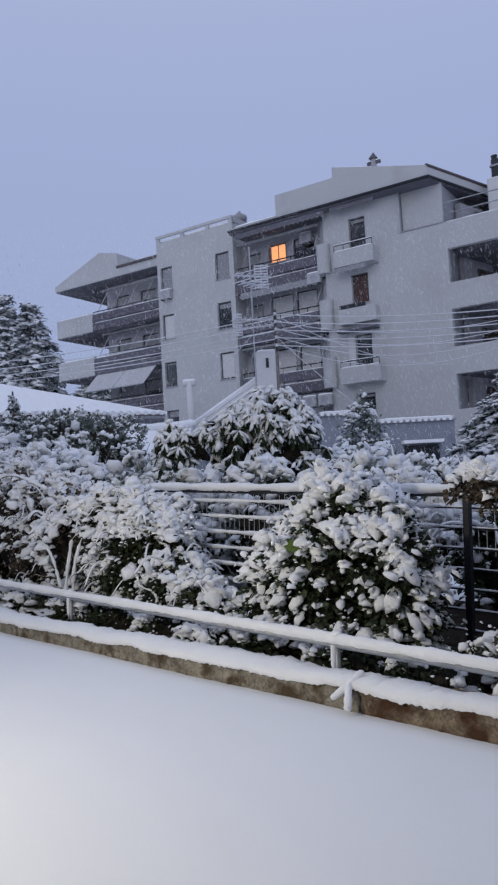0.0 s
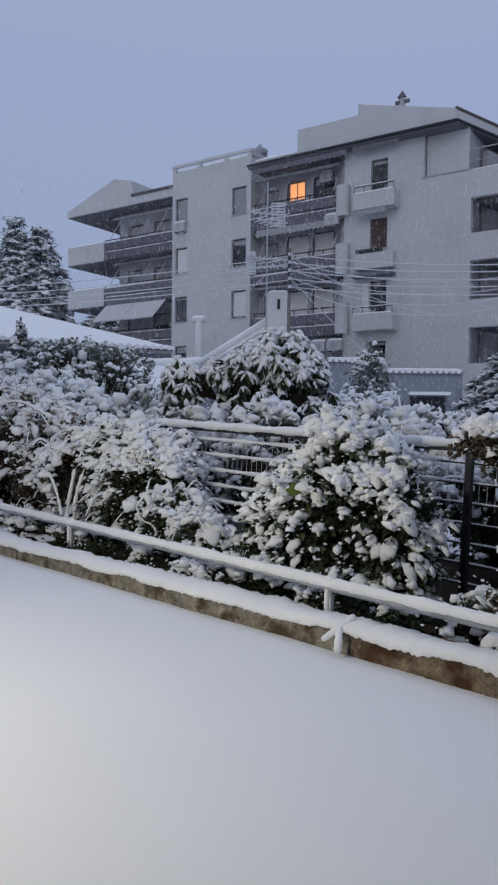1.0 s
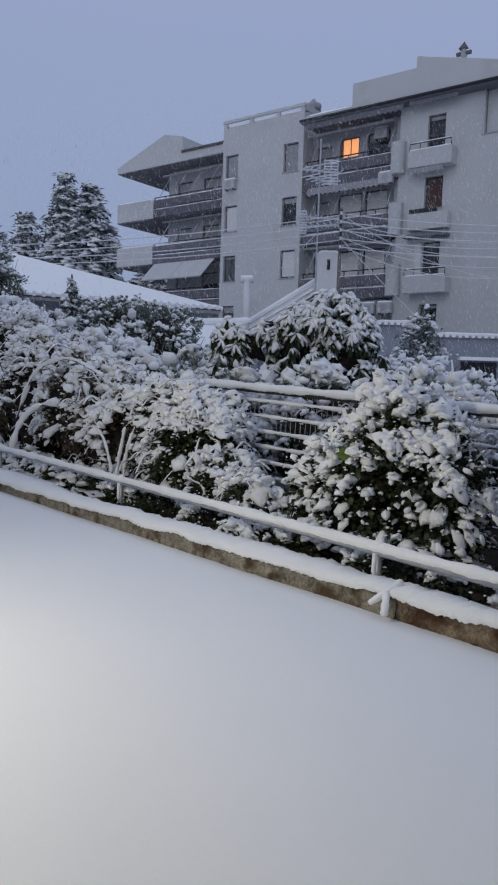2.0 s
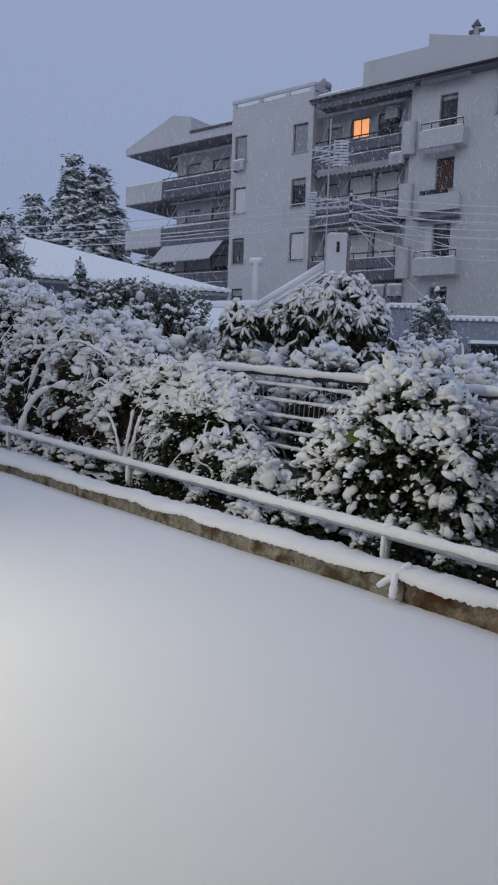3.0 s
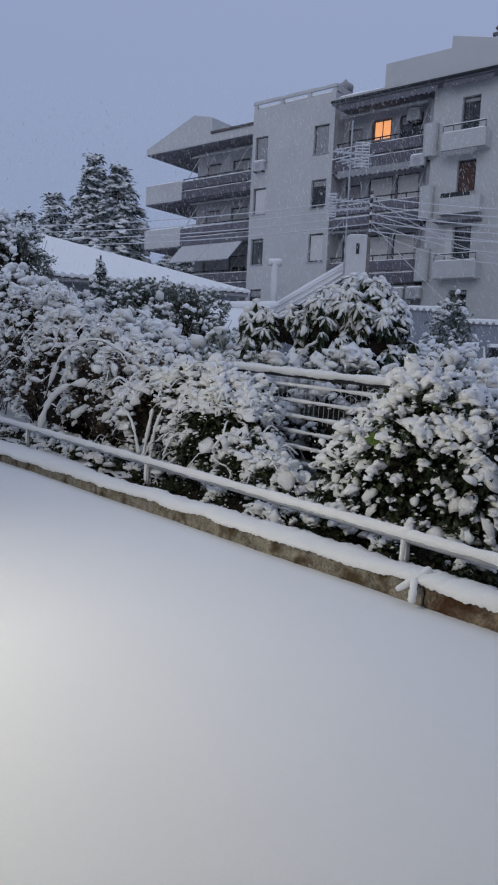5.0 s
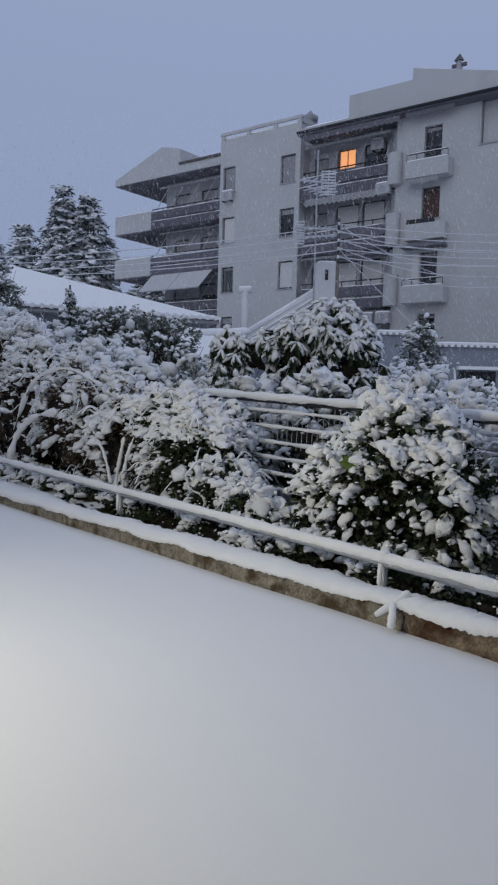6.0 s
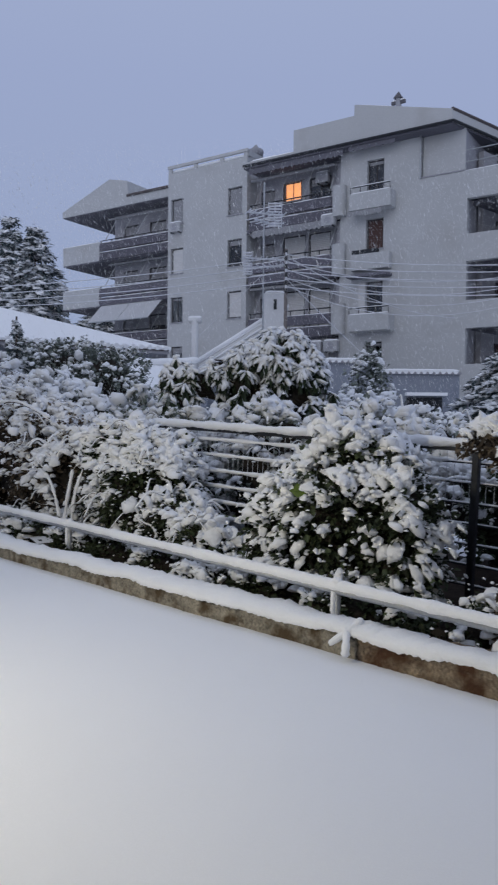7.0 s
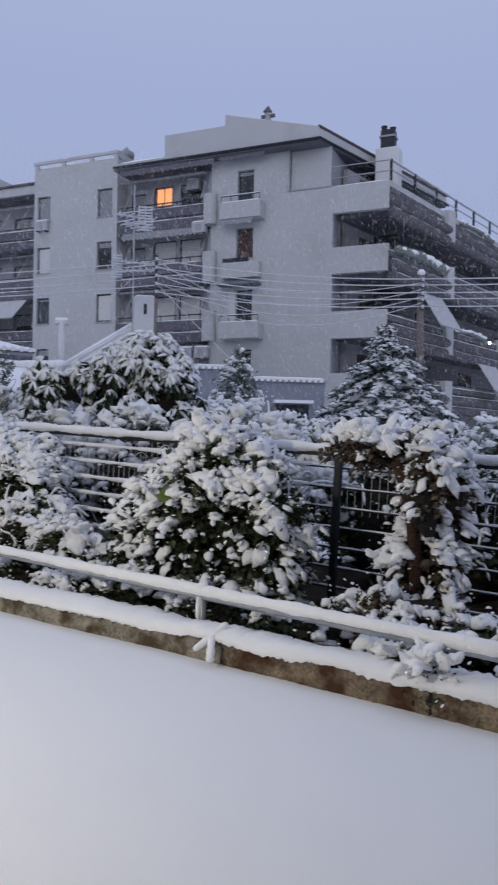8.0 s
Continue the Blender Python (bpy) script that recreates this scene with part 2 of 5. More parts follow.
def snow_bar(pts, r, lump=0.25, sides=8, flat=0.8, step=0.12):
    """A rounded, uneven strip of snow that lies along a line."""
    pts = [Vector(p) for p in pts]
    fine = []
    for p, q in zip(pts, pts[1:]):
        n = max(1, int((q - p).length / step))
        fine += [p.lerp(q, i / n) for i in range(n)]
    fine.append(pts[-1])
    g = Geo()
    rings = []
    for i, p in enumerate(fine):
        d = (fine[min(i + 1, len(fine) - 1)] - fine[max(i - 1, 0)]).normalized()
        a = d.cross(Vector((0, 0, 1))).normalized()
        b = a.cross(d)
        end = 0.55 if i in (0, len(fine) - 1) else 1.0
        k = r * end * (1 + lump * noise.noise(p * 3.1) + lump * 0.6 * noise.noise(p * 11.0) + lump * 0.45 * noise.noise(p * 29.0))
        rings += [p + a * math.cos(t) * k + b * math.sin(t) * k * flat for t in [2 * math.pi * j / sides for j in range(sides)]]
    f = []
    for i in range(len(fine) - 1):
        f += [(i * sides + k, i * sides + (k + 1) % sides, (i + 1) * sides + (k + 1) % sides, (i + 1) * sides + k) for k in range(sides)]
    f += [tuple(range(sides - 1, -1, -1)), tuple(range((len(fine) - 1) * sides, len(fine) * sides))]
    return g.add(rings, f)


# ---- lumps, leaves and plants, laid out with numpy ----
rng = np.random.default_rng(7)


def lump_shape(level, seed):
    bm = bmesh.new()
    bmesh.ops.create_icosphere(bm, subdivisions=level, radius=1.0)
    v = np.array([vert.co[:] for vert in bm.verts])
    f = np.array([[vert.index for vert in face.verts] for face in bm.faces])
    bm.free()
    off = Vector((seed * 7.3, seed * 3.1, 0.4))
    v *= np.array([1 + 0.5 * noise.noise(Vector(p) * 1.3 + off) + 0.55 * noise.noise(Vector(p) * 2.7 + off) + 0.35 * noise.noise(Vector(p) * 5.2 + off) for p in v])[:, None]
    return v, f


def pad_shape(level, seed):
    """A pad of settled snow: lobed, rounded above, flat below, and drooping at its rim."""
    bm = bmesh.new()
    bmesh.ops.create_icosphere(bm, subdivisions=level, radius=1.0)
    v = np.array([vert.co[:] for vert in bm.verts])
    f = np.array([[vert.index for vert in face.verts] for face in bm.faces])
    bm.free()
    off = Vector((seed * 5.1, 2.0, seed * 1.7))
    rim = np.hypot(v[:, 0], v[:, 1])
    turn = np.arctan2(v[:, 1], v[:, 0])
    grow = 1 + 0.17 * rim * np.cos((3 + seed % 3) * turn + seed * 1.7)
    grow += [0.34 * noise.noise(Vector(p) * 1.3 + off) + 0.27 * noise.noise(Vector(p) * 3.1 + off) for p in v]
    v = v * grow[:, None]
    v[:, 2] = np.where(v[:, 2] < 0, v[:, 2] * 0.55, v[:, 2]) - 0.22 * rim ** 2
    return v, f


PADS = [pad_shape(2, k) for k in range(9)]
PADS_FAR = [pad_shape(1, k) for k in range(9)]
LUMPS = [lump_shape(2, k) for k in range(6)]
LUMPS_FAR = [lump_shape(1, k) for k in range(8)]
LEAF = (np.array([(0, 0, 0), (0.4, 0.36, 0.06), (0.4, -0.36, 0.06), (1, 0, -0.14), (0.5, 0, -0.08)], float), np.array([(0, 2, 4), (0, 4, 1), (2, 3, 4), (4, 3, 1)]))
SPRAY = (np.array([(0, 0, 0), (0.5, 0.22, 0.02), (0.5, -0.22, 0.02), (1, 0.0, -0.1), (0.55, 0, -0.06)], float), np.array([(0, 2, 4), (0, 4, 1), (2, 3, 4), (4, 3, 1)]))


def unit(a):
    return a / np.maximum(np.linalg.norm(a, axis=-1, keepdims=True), 1e-9)


def frames_of(along, roll=0.0):
    """Turns whose x goes along the given ways and whose z points up as far as it can."""
    x = unit(along)
    y = unit(np.cross(np.array([0, 0, 1.0]), x) + 1e-6)
    z = np.cross(x, y)
    if np.any(roll):
        c, s = np.cos(roll)[:, None], np.sin(roll)[:, None]
        y, z = c * y + s * z, c * z - s * y
    return np.stack([x, y, z], -1)


def scatter(shapes, places, turns, sizes):
    """Copies of the shapes joined into one mesh's arrays."""
    vs, fs, k = [], [], 0
    pick = rng.integers(0, len(shapes), len(places))
    for i, (v, f) in enumerate(shapes):
        at = np.nonzero(pick == i)[0]
        if not len(at):
            continue
        p = np.einsum("nij,nkj->nki", turns[at], v[None] * sizes[at][:, None, :]) + places[at][:, None]
        vs.append(p.reshape(-1, 3))
        fs.append((f[None] + (np.arange(len(at)) * len(v))[:, None, None] + k).reshape(-1, 3))
        k += len(at) * len(v)
    return np.concatenate(vs), np.concatenate(fs)


def joined(name, arrays, mat, parent, label="", smooth=True):
    v = np.concatenate([a for a, _ in arrays])
    fs, k = [], 0
    for a, f in arrays:
        fs.append(f + k)
        k += len(a)
    ob = new(name, mesh_of(name, v, np.concatenate(fs), mat, smooth))
    ob.parent = parent
    return tagged(ob, label, kind="stuff")


def shell(ells, n, low=-0.35, rough=0.16):
    """Points and outward ways on the joined skin of some ellipsoids (x, y, z, rx, ry, rz)."""
    e = np.array(ells, float)
    area = (e[:, 3] * e[:, 4] * e[:, 5]) ** (2 / 3)
    pick = rng.choice(len(e), n * 3, p=area / area.sum())
    u = unit(rng.normal(size=(n * 3, 3)))
    u = u[:, :] * np.where(u[:, 2:] < low, [1, 1, -1], [1, 1, 1])
    wob = np.array([noise.noise(Vector(q * 2.3 + p)) for q, p in zip(u, pick[:, None] * 3.7)])
    r = 1 + rough * 1.6 * wob + rng.normal(0, rough * 0.4, n * 3)
    p = e[pick, :3] + e[pick, 3:] * u * r[:, None]
    inside = np.zeros(len(p), bool)
    for k, c in enumerate(e):
        inside |= (pick != k) & ((((p - c[:3]) / c[3:]) ** 2).sum(1) < 0.8)
    keep = np.nonzero(~inside & (p[:, 2] > 0.03))[0][:n]
    return p[keep], unit(u / e[pick, 3:])[keep]


def bush(name, label, ells, clumps, size, leaf_mat, leaf_size=0.09, leaves=2.0, cover=0.55, lumps=PADS, category="shrub", long=1.2, droop=0.5, stems=14, group="", core=0.66, fine=1.0, twigs=0, sheltered=0.0, hollow=(), floor=0.03):
    """A snow-laden shrub: stems, a dark solid core for the shade inside, leaves at its skin, and pads of snow on them.
    """
    base = np.array(ells, float)
    c0 = base[:, :3].mean(0)
    root = thing(name, pose(float(c0[0]), float(c0[1]), 0), label, category, group)
    off = np.array([c0[0], c0[1], 0])
    p, nrm = shell(ells, clumps)
    top = np.clip(nrm[:, 2], -0.3, 1)
    patch = np.array([1.5 * noise.noise(Vector(q) * 2.3) + 1.0 * noise.noise(Vector(q) * 5.5) for q in p])
    # snow lies on the upper side of each clump of shoots and leaves its underside dark
    hub = p[rng.integers(0, len(p), max(6, len(p) // 22))]
    gap = ((p[:, None] - hub[None]) ** 2).sum(2)
    near = gap.argmin(1)
    reach = np.sqrt(gap.min(1))
    rise = (p[:, 2] - hub[near, 2]) / np.median(reach)
    p = p + nrm * (0.5 * np.median(reach) * np.clip(1.2 - reach / np.median(reach), -0.6, 1))[:, None]
    chance = cover + 0.62 * rise + 0.35 * top + 1.0 * patch - sheltered * (1 - p[:, 2] / p[:, 2].max())
    laden = rng.random(len(p)) < np.clip(chance, floor, 0.92)
    for h in hollow:
        laden &= ((p - h[:3]) ** 2).sum(1) > h[3] ** 2
    side = unit(rng.normal(size=p.shape))
    down = np.array([0, 0, -1.0]) * (droop * (1 - top))[:, None]
    heart = np.nonzero(laden)[0]
    copies = 1 + rng.integers(0, 4, len(heart))
    idx = np.repeat(heart, copies)
    big = size * np.minimum(1.5, np.exp(rng.normal(-0.15, 0.33, len(p))))
    lead = np.concatenate([[True], idx[1:] != idx[:-1]])
    s = np.where(lead, big[idx] * 1.05, big[idx] * rng.uniform(0.35, 0.75, len(idx))) * (1 + 0.3 * np.clip(top[idx], 0, 1))
    at = p[idx] + np.where(lead[:, None], 0, rng.normal(0, 1, (len(idx), 3)) * [1, 1, 0.7]) * (big[idx] * 0.55)[:, None]
    along = unit(nrm[idx] * np.array([1, 1, 0.25]) + down[idx] + 0.55 * side[idx] + 0.5 * rng.normal(size=(len(idx), 3)))
    shape = np.stack([s * long * rng.uniform(0.7, 1.25, len(idx)), s * rng.uniform(0.75, 1.2, len(idx)), s * rng.uniform(0.5, 0.85, len(idx))], -1) * 0.5
    ok = at[:, 2] > 0.03
    pads = [scatter(lumps, at[ok] - off, frames_of(along)[ok], shape[ok])]
    few = int(len(p) * 0.6 * fine)
    if few:
        q = p[rng.integers(0, len(p), few)] + rng.normal(0, size * 0.8, (few, 3))
        sm = size * rng.uniform(0.15, 0.4, few)
        ok = q[:, 2] > 0.04
        for h in hollow:
            ok &= ((q - h[:3]) ** 2).sum(1) > h[3] ** 2
        ways = unit(rng.normal(size=(few, 3)) * [1, 1, 0.5])
        pads.append(scatter(PADS_FAR, q[ok] - off, frames_of(ways)[ok], (np.stack([sm * 1.4, sm * 1.1, sm * 0.7], -1) * 0.5)[ok]))
    joined("snow_load", pads, SNOW, root, "pads of fresh snow")
    n_leaf = int(len(p) * leaves)
    k = rng.integers(0, len(p), n_leaf)
    lp = p[k] - nrm[k] * rng.uniform(0.025, 0.25, n_leaf)[:, None] + rng.normal(0, size * 0.4, (n_leaf, 3))
    la = unit(nrm[k] + 0.9 * unit(rng.normal(size=(n_leaf, 3))) + [0, 0, -0.35])
    ls = leaf_size * rng.uniform(0.6, 1.4, n_leaf)
    lp[:, 2] = np.maximum(lp[:, 2], 0.03)
    joined("foliage", [scatter([LEAF], lp - off, frames_of(la, rng.normal(0, 0.7, n_leaf)), np.stack([ls] * 3, -1))], leaf_mat, root, smooth=False)
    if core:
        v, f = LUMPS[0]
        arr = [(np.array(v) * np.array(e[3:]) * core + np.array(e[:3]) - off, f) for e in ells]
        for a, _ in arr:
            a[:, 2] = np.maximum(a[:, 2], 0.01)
        joined("shade_core", arr, TWIG_CORE_DARK, root)
    g = Geo()
    for _ in range(stems):
        e = ells[random.randrange(len(ells))]
        a = Vector((e[0] + rnd(-0.3, 0.3) * e[3], e[1] + rnd(-0.3, 0.3) * e[4], 0.0)) - Vector(off)
        t = random.random() * 6.283
        b = Vector((e[0] + math.cos(t) * e[3], e[1] + math.sin(t) * e[4], e[2] + rnd(0.1, 0.8) * e[5])) - Vector(off)
        m = a.lerp(b, 0.5) + Vector((0, 0, 0.25 * e[5]))
        g.tube([a, a.lerp(m, 0.6), m, m.lerp(b, 0.6), b], 0.016, 5, 0.005)
    if stems:
        tagged(part("stem_tangle", g, BARK, root), kind="stuff")
    if twigs:
        g, w = Geo(), Geo()
        for k in rng.integers(0, len(p), twigs):
            if any(((p[k] - h[:3]) ** 2).sum() < h[3] ** 2 for h in hollow):
                continue
            a = Vector(p[k] - off)
            d = Vector(nrm[k]) * 0.25 + Vector((rnd(-1, 1), rnd(-1, 1), rnd(-0.5, 0.5)))
            d.normalize()
            r = rnd(0.12, 0.42)
            b, c = a + d * r * 0.55 + Vector((0, 0, 0.1 * r)), a + d * r + Vector((0, 0, -0.35 * r))
            line = bend([a - d * 0.1, a, b, c], 4)
            w.tube(line, 0.006, 4, 0.003)
            bar = snow_bar([q + Vector((0, 0, 0.008)) for q in line], rnd(0.006, 0.012), 0.8, 5, 1.0, 0.06)
            g.add(bar.v, bar.f)
        tagged(part("twig_tangle", w, BARK, root), kind="stuff")
        tagged(part("twig_snow", g, SNOW, root, smooth=True), kind="stuff")
    return root


def conifer(name, label, x, y, z, height, radius, whorls, per, pad, group="", category="tree", lean=0.0, start=0.1, taper=0.9):
    """A conifer: a tapered trunk, whorls of drooping boughs with needle sprays, and snow along them."""
    root = thing(name, pose(x, y, z, 0, lean, 0), label, category, group)
    part("trunk", Geo().tube([(0, 0, -0.3), (0, 0, height * 0.5), (0, 0, height)], 0.022 * height, 7, 0.02), BARK, root)
    boughs = Geo()
    sp, sd, ss = [], [], []
    for w in range(whorls):
        h = start + (1 - start) * (w + random.random() * 0.6) / whorls
        reach = radius * (1 - h) ** taper * rnd(0.7, 1.2) + 0.03 * radius
        for b in range(per):
            t = 6.283 * (b + random.random() * 0.8) / per + w
            r = reach * rnd(0.4, 1.35)
            d = Vector((math.cos(t), math.sin(t), 0))
            p0 = Vector((0, 0, min(0.985, h + rnd(-0.6, 0.6) * (1 - start) / whorls) * height))
            p1, p2 = p0 + d * r * 0.55 + Vector((0, 0, 0.06 * r)), p0 + d * r + Vector((0, 0, -0.22 * r))
            boughs.tube([p0, p1, p2], 0.012 * height * (1 - h) + 0.01, 4, 0.006)
            count = max(4, int(r / pad * 2.2))
            for i in range(count):
                u = 0.25 + 0.75 * (i + random.random()) / count
                q = p0.lerp(p1, u / 0.55) if u < 0.55 else p1.lerp(p2, (u - 0.55) / 0.45)
                for sgn in (-1, 1):
                    sp.append(q + Vector((rnd(-1, 1), rnd(-1, 1), rnd(-0.5, 0.3))) * pad * 0.35)
                    sd.append(d + Vector((-d.y, d.x, 0)) * sgn * rnd(0.3, 1.1) + Vector((0, 0, rnd(-0.6, 0.0))))
                    ss.append(pad * rnd(0.7, 1.5) * (0.4 + 0.6 * min(1.0, 1.6 * (1 - h))))
    part("boughs", boughs, BARK, root)
    sp, sd, ss = np.array(sp), np.array(sd), np.array(ss)
    turns = frames_of(sd)
    joined("needles", [scatter([SPRAY], np.repeat(sp, 2, 0) + rng.normal(0, pad * 0.2, (2 * len(sp), 3)) - [0, 0, pad * 0.12], frames_of(np.repeat(sd, 2, 0) + rng.normal(0, 0.4, (2 * len(sp), 3))), np.stack([np.repeat(ss, 2) * 1.5] * 3, -1))], NEEDLE, root, smooth=False)
    on = rng.random(len(sp)) < 0.85
    joined("snow_load", [scatter(LUMPS_FAR, (sp + sd * ss[:, None] * 0.35 + [0, 0, 0.05 * pad])[on], turns[on], (np.stack([ss * 0.75, ss * 0.5, ss * 0.2], -1))[on])], SNOW, root, "fresh snow along the boughs")
    return root


# ---- ground ----
KERB = pose(0, 0, 0, 0, 0, -47)      # x runs along the kerb, y away from the house
FRONT = pose(-2.03, 42.97, 0, 0, 0, -32.5)  # x runs along the apartment block's front, y into it


def ground_line(n, near, far):
    t = np.linspace(-1, 1, n)
    return np.sign(t) * (near * np.abs(t) + (far - near) * np.abs(t) ** 7)


gx, gy = ground_line(121, 14, 1800), ground_line(121, 14, 1800) + 3
gv = [(x, y, 0.018 * noise.noise(Vector((x * 0.5, y * 0.5, 0))) + 0.006 * noise.noise(Vector((x * 2.1, y * 2.1, 3))) - 0.01) for y in gy for x in gx]
gf = [(r * 121 + c, r * 121 + c + 1, (r + 1) * 121 + c + 1, (r + 1) * 121 + c) for r in range(120) for c in range(120)]
ground = tagged(new("ground", mesh_of("ground", gv, gf, SNOW_GROUND, True)), "smooth untouched snow over the yard and gardens", "ground", kind="structure")

# soil under the hedge
sv, sf = [], []
for i in range(90):
    for j in range(14):
        a, b = -15 + 17 * i / 89, 4.22 + (2.2 if i < 44 else 3.6) * j / 13
        sv.append((a, b, 0.035 + 0.05 * noise.noise(Vector((a * 2, b * 2, 5))) + 0.02 * noise.noise(Vector((a * 9, b * 9, 1))) - (0.08 if j == 13 else 0)))
sf = [(i * 14 + j, (i + 1) * 14 + j, (i + 1) * 14 + j + 1, i * 14 + j + 1) for i in range(89) for j in range(13)]
soil = tagged(new("garden_bed", mesh_of("garden_bed", sv, sf, SOIL, True)), "dark wet soil under the snowy hedge", "ground", kind="structure")
soil.matrix_basis = KERB


bv = []
for i in range(70):
    for j in range(12):
        a, b = -15 + 6.9 * i / 69, 4.25 + 0.95 * j / 11
        edge = 0.06 if i == 69 or j == 11 else 0.0
        bv.append((a, b, 0.085 + 0.05 * noise.noise(Vector((a * 3, b * 3, 2))) + 0.03 * noise.noise(Vector((a * 11, b * 11, 6))) - edge))
bed_snow = tagged(new("bed_snow", mesh_of("bed_snow", bv, [(i * 12 + j, (i + 1) * 12 + j, (i + 1) * 12 + j + 1, i * 12 + j + 1) for i in range(69) for j in range(11)], SNOW, True)), "uneven snow on the bed beside the kerb", "snow", kind="structure")
bed_snow.matrix_basis = KERB


def kerb_at(a):
    return 4.105 + 0.047 * a


def kerb_stone(parent, a0, a1, lift, mat):
    g = Geo()
    n = max(2, int((a1 - a0) / 0.03))
    prof = [(0.0, -0.1), (0.0, 0.01), (0.003, 0.04), (0.0, 0.07), (0.004, 0.095), (0.02, 0.115), (0.27, 0.12), (0.29, -0.1)]
    rings = []
    for i in range(n + 1):
        a = a0 + 0.008 + (a1 - a0 - 0.016) * i / n
        for k, (y, z) in enumerate(prof):
            w = 0.012 * noise.noise(Vector((a * 4, k * 0.7, 2))) + 0.012 * noise.noise(Vector((a * 23, k * 1.1, 8)))
            up = 0 if k in (0, 7) else 1
            rings.append((a, kerb_at(a) + y + w, z + up * (lift + 0.004 * (a + 8) + 0.6 * w)))
    m = len(prof)
    f = [(i * m + k, (i + 1) * m + k, (i + 1) * m + k + 1, i * m + k + 1) for i in range(n) for k in range(m - 1)]
    f += [tuple(range(m)), tuple(range((n + 1) * m - 1, n * m - 1, -1))]
    g.add(rings, f)
    return part("kerb_stone", g, mat, parent)


kerb = thing("kerb", KERB, "weathered brown concrete kerb capped with snow", "kerb", kind="structure")
for a0, a1, lift in ((-21, -16.6, 0.0), (-16.6, -12.3, 0.01), (-12.3, -7.8, -0.005), (-7.8, -3.27, 0.0), (-3.27, -1.93, 0.02), (-1.93, 3.0, 0.03)):
    kerb_stone(kerb, a0, a1, lift, CONCRETE if a0 < -3.4 else CONCRETE_RUST)

# the snow that lies along the kerb
g = Geo()
n, prof = 1500, [(-0.012, 0.1), (-0.022, 0.12), (-0.008, 0.15), (0.04, 0.172), (0.12, 0.178), (0.2, 0.165), (0.27, 0.13), (0.31, 0.08), (0.32, 0.0)]
rings = []
for i in range(n + 1):
    a = -20 + 22.5 * i / n
    for k, (y, z) in enumerate(prof):
        p = Vector((a * 2.2, k * 0.3, 4))
        w = 0.022 * noise.noise(p) + 0.012 * noise.noise(p * 3.7) + (0.016 if k > 2 else 0.009) * noise.noise(Vector((a * 31, k * 1.7, 9))) + (0.006 * noise.noise(Vector((a * 57, 3, 1))) if k < 2 else 0.0)
        rings.append((a, kerb_at(a) + y * (1 + min(1.0, max(0.0, -8.2 - a)) * (k > 3)) + w * 0.7, z + w + 0.004 * (a + 8) * (k < 7)))
m = len(prof)
g.add(rings, [(i * m + k, (i + 1) * m + k, (i + 1) * m + k + 1, i * m + k + 1) for i in range(n) for k in range(m - 1)])
kerb_snow = part("kerb_snow", g, SNOW, None, smooth=True)
kerb_snow.matrix_basis = KERB
tagged(kerb_snow, "long rounded cap of snow lying on the kerb", "snow", kind="structure")

# ---- low pipe rail ----
rail = thing("low_pipe_rail", KERB, "low galvanised pipe rail carrying a strip of snow", "railing")
def rail_height(a):
    return 0.337 - 0.0075 * (a + 3.6)


part("pipe", Geo().tube([(-20, 4.15, rail_height(-20)), (2.5, 4.15, rail_height(2.5))], 0.027, 10), METAL_GREY, rail, smooth=True)
part("snow_strip", snow_bar([(-20, 4.15, rail_height(-20) + 0.035), (2.5, 4.15, rail_height(2.5) + 0.035)], 0.041, 0.26, 10, 0.95, 0.022), SNOW, rail, "rounded strip of snow", True)
for a in (-14.6, -10.93, -7.27, -3.61, 0.05):
    h = rail_height(a) - 0.005
    post = part("post", Geo().tube([(a, 4.15, 0.0), (a, 4.15, h)], 0.024, 10), METAL_GREY, rail, smooth=True)
    part("clinging_snow", Geo().tube([(a - 0.012, 4.133, 0.1), (a - 0.014, 4.13, 0.2), (a - 0.012, 4.133, h)], 0.022, 8), SNOW, post, smooth=True)
    part("snow_knob", snow_bar([(a - 0.04, 4.15, h + 0.062), (a + 0.04, 4.15, h + 0.062)], 0.036, 0.2, 8, 0.9, 0.02), SNOW, post, smooth=True)

# ---- apartment block ----
block = thing("apartment_building", FRONT, "four-storey pale stucco apartment building with deep balconies and snowy roof", "building")
FLOORS = (12.4, 9.4, 6.35, 3.3)
SIDE = pose(16.56, 0, 0, 0, 0, -15.4)   # x outwards from the side balconies, y along them


